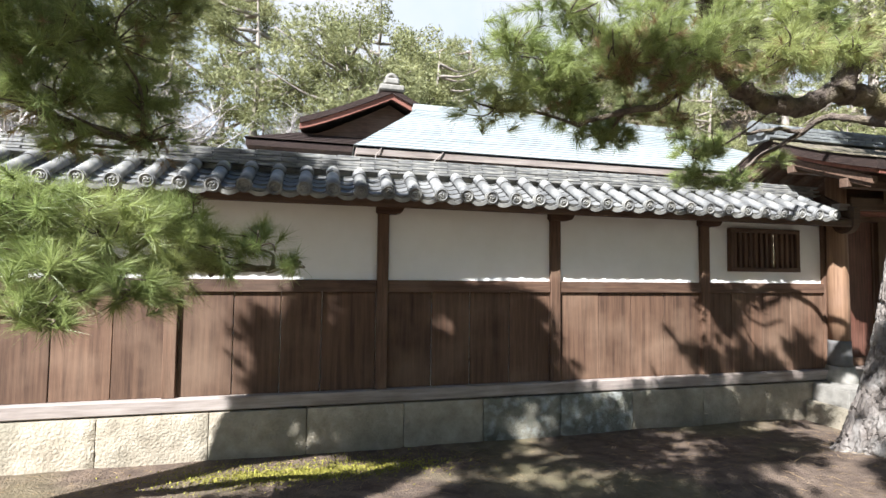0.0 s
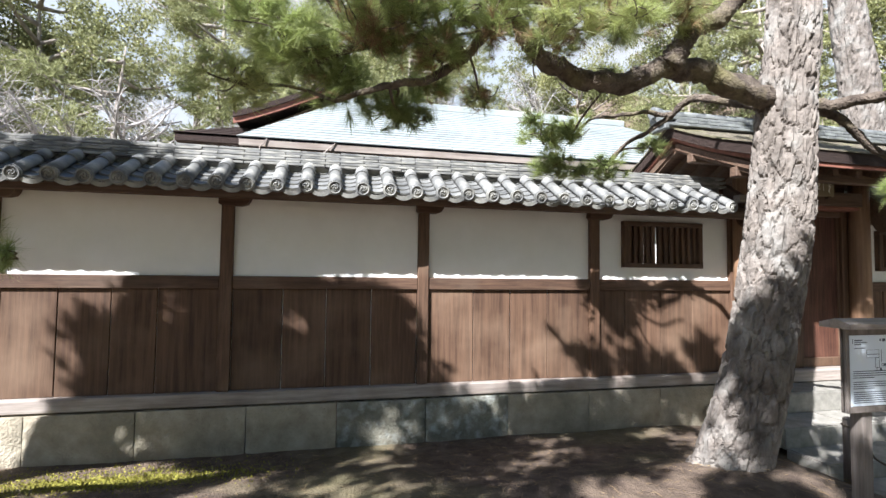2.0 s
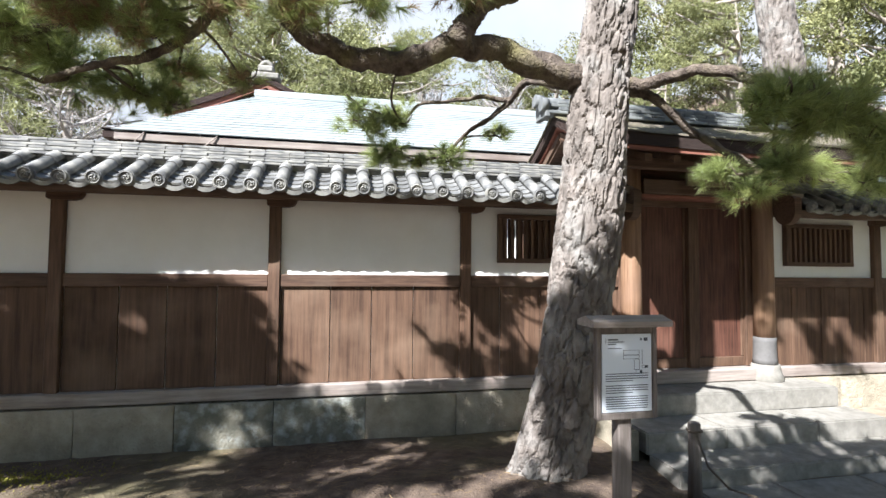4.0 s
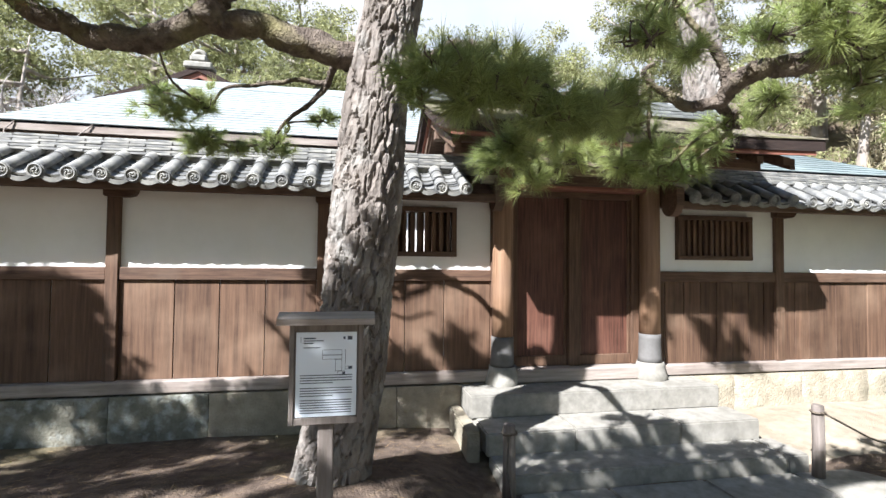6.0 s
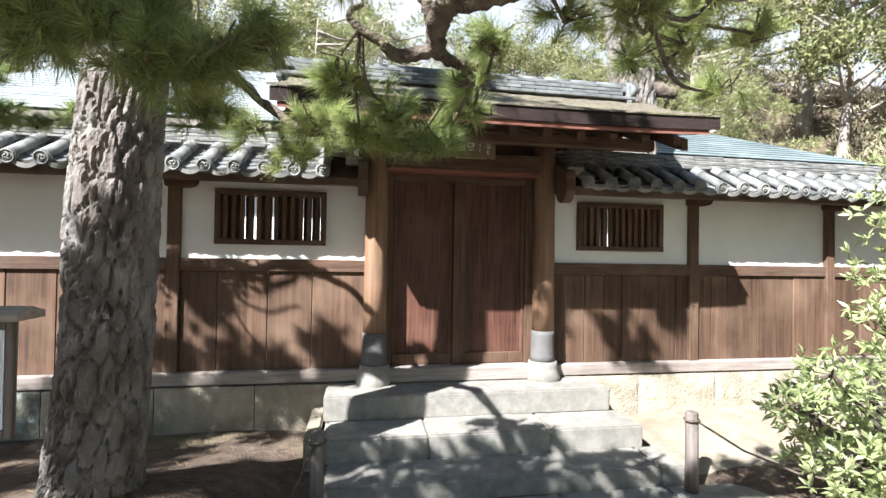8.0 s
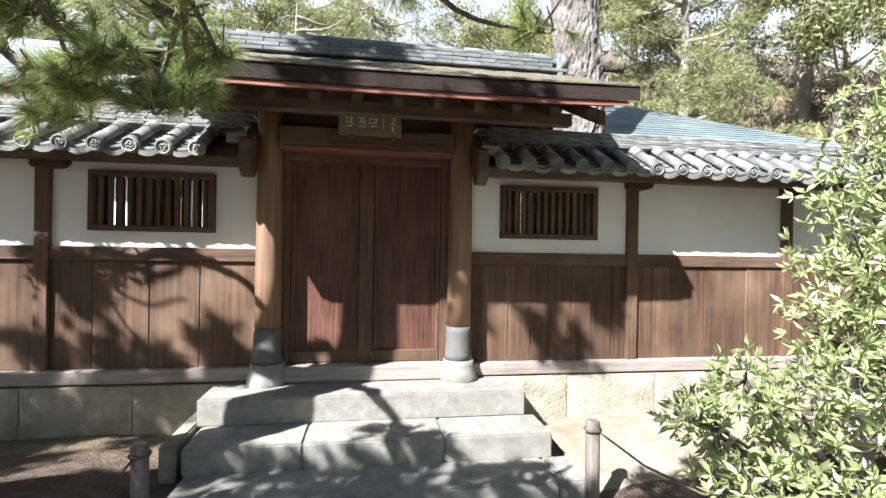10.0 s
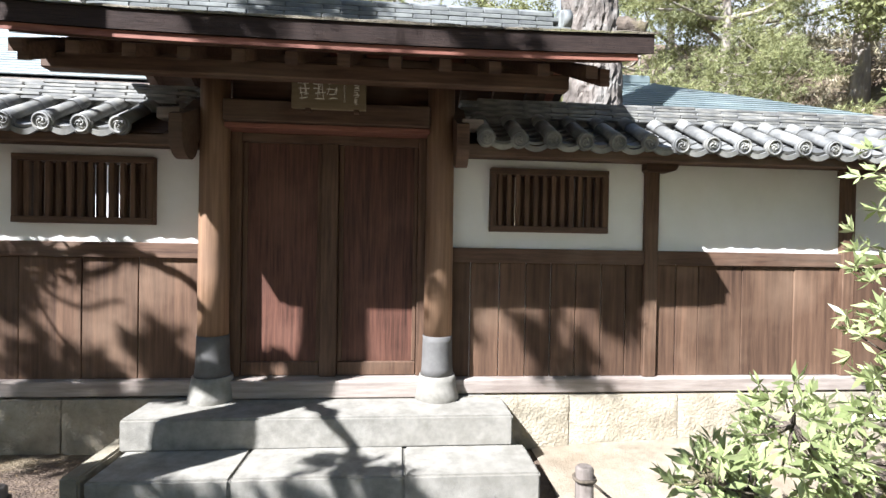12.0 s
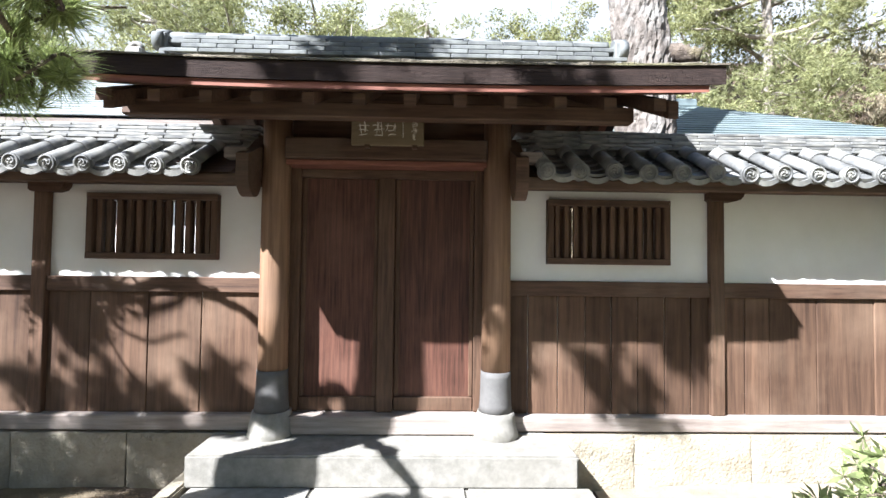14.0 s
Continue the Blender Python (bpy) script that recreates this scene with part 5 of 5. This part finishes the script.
part("wall", Shape().box(-0.8, 3.8, 11.9, 15.8, 0.3, 4.5), PLASTER, gable)


# ---------------------------------------------------------------- trees behind
def far_tree(name, label, kind, height, spread, seed, leaves_n):
    r = np.random.default_rng(seed)
    rr = random.Random(seed)
    tree = thing(name, label, "tree", "trees on the slope")
    lean = Vector((rr.uniform(-0.5, 0.5), rr.uniform(-0.3, 0.3), 0))
    pts = [Vector((0, 0, -0.3)), Vector((0.05, 0, height * 0.3)) + lean * 0.3, Vector((0, 0.1, height * 0.65)) + lean * 0.7, Vector((0, 0, height * 0.97)) + lean]
    way = spline(pts, 5)
    rad = height * 0.021
    part("trunk", Shape().tube(way, [rad * (1.15 - 1.05 * i / (len(way) - 1)) for i in range(len(way))], 10, wobble=0.25, seed=seed), FARBARK, tree)
    s, cs = Shape(), []
    nb = 22 if kind != "bare" else 34
    for i in range(nb):
        t = 0.3 + 0.7 * (i + rr.random()) / nb
        k = min(int(t * (len(way) - 1)), len(way) - 1)
        p = way[k]
        a = rr.uniform(0, 6.283)
        reach = spread * (1.05 - 0.65 * abs(t - 0.55)) * rr.uniform(0.5, 1.1)
        rise = reach * (0.25 if kind == "pine" else 0.7) + rr.uniform(-0.2, 0.3)
        e = p + Vector((math.cos(a) * reach, math.sin(a) * reach, rise))
        m = (p + e) / 2 + Vector((rr.uniform(-.2, .2), rr.uniform(-.2, .2), -0.1 * reach))
        lw = spline([p, m, e], 4)
        s.tube(lw, [rad * 0.42 * (1 - 0.09 * j) for j in range(len(lw))], 5)
        if kind == "bare":
            for j in range(26):
                st = lw[rr.randrange(2, len(lw))]
                d = Vector((rr.gauss(0, 1), rr.gauss(0, 1), rr.gauss(0.6, 0.7))).normalized() * rr.uniform(0.4, 1.1)
                s.tube([st, st + d * 0.5 + Vector((0, 0, 0.05)), st + d], [0.012, 0.008, 0.003], 3, caps=False)
        else:
            flat = 0.3 if kind == "pine" else 0.75
            for j in range(4):
                q = lw[-1 - j % 3] + Vector((rr.gauss(0, .35), rr.gauss(0, .35), rr.gauss(0, .25))) * reach * 0.5
                cs.append((q.x, q.y, q.z, 0.34 * spread * rr.uniform(0.5, 1.1), flat))
    tagged(part("branch_cluster", s, TWIG if kind == "bare" else FARBARK, tree), kind="stuff")
    if kind == "bare":
        return tree
    cs = np.array(cs)
    pick = r.integers(0, len(cs), leaves_n)
    p = r.normal(size=(leaves_n, 3))
    p /= np.linalg.norm(p, axis=1, keepdims=True)
    p *= r.uniform(0.2, 1.0, (leaves_n, 1)) ** 0.5
    p *= cs[pick, 3:4]
    p[:, 2] *= cs[pick, 4]
    c = p + cs[pick, :3]
    if kind == "pine":
        w = p + (0, 0, 0.2) + r.normal(size=p.shape) * 0.2
        w /= np.linalg.norm(w, axis=1, keepdims=True) + 1e-9
        v, f = needle_tufts(c[: leaves_n // 7], w[: leaves_n // 7], r, 10, 0.2, 0.022, 1.2)
        crown = part("crown", raw_mesh("crown", v, f, FARPINE), FARPINE, tree)
    else:
        crown = part("crown", raw_mesh("crown", *leaf_cloud(c, r, 0.125, 0.45), FARLEAF), FARLEAF, tree)
    tagged(crown, kind="stuff")
    return tree


KINDS = [
    far_tree("evergreen_tree", "tall broadleaf evergreen tree, on the slope or screening the sky unseen", "leaf", 9.0, 2.4, 1, 22000),
    far_tree("evergreen_tree", "rounded broadleaf evergreen tree, on the slope or screening the sky unseen", "leaf", 6.5, 2.2, 2, 19000),
    far_tree("pine_tree", "tall sunlit pine on the slope", "pine", 10.0, 2.6, 3, 24000),
    far_tree("pine_tree", "spreading sunlit pine on the slope", "pine", 7.5, 2.6, 4, 22000),
    far_tree("bare_tree", "bare grey leafless tree on the slope", "bare", 7.0, 2.0, 5, 0),
    far_tree("evergreen_tree", "slender yellow-green evergreen tree, on the slope or screening the sky unseen", "leaf", 7.5, 1.8, 6, 17000),
]
SPOTS = [(-7, 17, 0, 1.0), (-4.6, 15.5, 3, 1.0), (-2.6, 19, 2, 1.0), (-1.2, 15.6, 4, 0.75), (0.6, 20, 1, 1.0), (3.0, 19, 5, 0.9), (4.5, 23, 2, 0.85),
         (6.6, 19.5, 4, 0.8), (8.5, 22, 1, 0.85), (10.4, 17.5, 4, 0.8), (-9, 14, 2, 1.0), (-6.2, 12.5, 4, 0.8), (-10, 20, 1, 1.2), (13.0, 21, 0, 0.85),
         (15.5, 17.5, 3, 0.95), (17.5, 15.5, 2, 1.0), (19.5, 18, 0, 1.1), (16.5, 12.5, 3, 0.7), (20, 12.5, 1, 1.1), (22, 15.5, 2, 1.1)]
SPOTS += [(23, 10.5, 0, 1.1), (21, 7.5, 1, 0.9), (25, 13, 2, 1.2), (11.5, 24, 5, 1.0), (1.5, 26, 4, 1.0), (-5, 25, 0, 1.1), (15, 25, 1, 1.1),
         (20, 23, 0, 1.2), (26, 19, 0, 1.3), (7.5, 28, 4, 1.0), (-13, 17, 0, 1.3), (-12, 10, 5, 1.1), (-16, 13, 1, 1.4),
         (-3.2, 13.6, 1, 0.45), (-0.4, 17.5, 5, 0.7), (5.6, 17.0, 1, 0.55), (0.9, 17.2, 3, 1.1), (4.4, 19.5, 3, 1.05), (9.8, 19.5, 4, 0.9)]
# the trees from (5.0, -6.8) on stand unseen, added to block sky light
SPOTS += [(2.4, 22, 0, 1.0), (6.8, 24, 3, 1.2), (-5.0, 13.2, 4, 0.7), (-3.8, 14.2, 4, 0.8), (-7.4, 13.6, 4, 0.8), (5.0, -6.8, 0, 1.3), (8.8, -6.8, 1, 1.3), (13.0, -5.2, 0, 1.3), (-11, -9, 0, 0.8), (-7, -11, 1, 1.0),
         (-3, -10, 5, 0.9), (1, -11.5, 0, 0.8), (4.5, -10, 1, 1.0), (8, -11, 5, 1.0), (11.5, -9, 0, 0.8), (15, -8, 1, 1.0), (17, -4, 0, 0.8),
         (17.5, 1, 1, 1.0), (-12, -4, 1, 0.9), (-11.5, 2, 5, 0.9), (14, -12, 0, 1.0), (-9, -14, 0, 1.1)]
used = set()
for i, (x, y, k, sc) in enumerate(SPOTS):
    m = Matrix.Translation((x, y, ground_height(x, y))) @ Matrix.Rotation(i * 2.4, 4, "Z")
    if k not in used:
        used.add(k)
        t = KINDS[k]
        t.matrix_basis = m
    else:
        t = copy_thing(KINDS[k], m)
    t.scale = (sc, sc, sc)

back_pine = thing("pine_tree", "thick pale-barked pine rising behind the gate roof", "tree", at=(0, 0, 0))
part("trunk", bark_trunk([(9.72, 6.35, 0.0), (9.70, 6.33, 1.5), (9.66, 6.3, 3.0), (9.58, 6.29, 4.4), (9.4, 6.3, 5.8), (9.3, 6.4, 7.6), (9.4, 6.4, 9.5)], [0.36, 0.33, 0.31, 0.27, 0.24, 0.2, 0.1], 64, 24), PINEBARK, back_pine, "pale grey plated pine trunk")
limb([(9.6, 6.3, 4.0), (9.9, 6.1, 3.95), (10.05, 6.0, 3.9)], 0.1, 0.07, back_pine, seed=70)
for i, (x, y, z) in enumerate(((8.0, 6.0, 7.6), (10.6, 5.6, 7.8), (9.4, 7.6, 8.4), (9.0, 5.2, 8.6), (10.4, 7.2, 9.0))):
    limb([(9.35, 6.4, z - 0.9), ((x + 9.35) / 2, (y + 6.4) / 2, z - 0.3), (x, y, z)], 0.07, 0.02, back_pine, seed=71 + i)
needles([(x, y, z, 0.75) for x, y, z in ((8.0, 6.0, 7.6), (10.6, 5.6, 7.8), (9.4, 7.6, 8.4), (9.0, 5.2, 8.6), (10.4, 7.2, 9.0))], back_pine, 55, 420, 40, 0.13, NEEDLE, "needles", 0.006)

# undergrowth on the slope
r = np.random.default_rng(9)
n = 90000
x = r.uniform(-16, 28, n)
y = r.uniform(12.0, 26, n)
side = r.uniform(0, 1, n) < 0.3
x[side], y[side] = r.uniform(14.2, 26, side.sum()), r.uniform(6.0, 16, side.sum())
patch = np.array([noise.noise(Vector((a * 0.5, b * 0.5, 2.0))) for a, b in zip(x, y)])
keep = patch > -0.25
x, y, patch = x[keep], y[keep], patch[keep]
z = np.array([ground_height(a, b) for a, b in zip(x, y)]) + r.uniform(0, 1, len(x)) ** 1.5 * (0.5 + 1.3 * np.clip(patch, 0, 1))
c = np.stack([x, y, z], 1)
w = r.normal(size=c.shape) * 0.6 + (0, 0, 0.7)
v, f = leaf_cloud(c, r, 0.34, 0.13, w)
bush = new("undergrowth", raw_mesh("undergrowth", v, f, DRYGRASS))
tagged(bush, "dry straw-coloured bamboo grass and scrub on the slope", "undergrowth", kind="stuff")

# moss patch and fallen bits on the earth
r = np.random.default_rng(19)
n = 9000
x, y = r.normal(0.1, 0.5, n), r.normal(4.72, 0.17, n)
c = np.stack([x, y, np.array([ground_height(a, b) for a, b in zip(x, y)])], 1)
moss = new("moss", raw_mesh("moss", *leaf_cloud(c, r, 0.02, 0.6, r.normal(size=c.shape) * 0.6 + (0, 0, 0.3)), MOSS))
tagged(moss, "low yellow-green moss along the wall foot", "moss", kind="stuff")
n = 9000
x, y = r.uniform(-3, 9.5, n), r.uniform(2.4, 5.15, n)
ok = ~((x > 5.65) & (x < 8.95))
x, y = x[ok], y[ok]
c = np.stack([x, y, np.array([ground_height(a, b) for a, b in zip(x, y)]) + 0.006], 1)
w = r.normal(size=c.shape) * (1, 1, 0.12)
v, f = leaf_cloud(c, r, 0.085, 0.03, w)
fallen = new("fallen_needles", raw_mesh("fallen_needles", v, f, DRYNEEDLE))
tagged(fallen, "dry brown pine needles lying on the earth", "pine litter", kind="stuff")

# bright hazy sky far beyond the slope
s = Shape()
ang = np.linspace(radians(-5), radians(185), 40)
vs = [(160 * math.cos(a), 160 * math.sin(a), z) for z in (-5, 60, 150) for a in ang]
s.add(vs, [(k * 40 + j, k * 40 + j + 1, (k + 1) * 40 + j + 1, (k + 1) * 40 + j) for k in range(2) for j in range(39)], True)
tagged(part("backdrop", s, HAZE), "pale hazy winter sky", "sky", kind="structure")
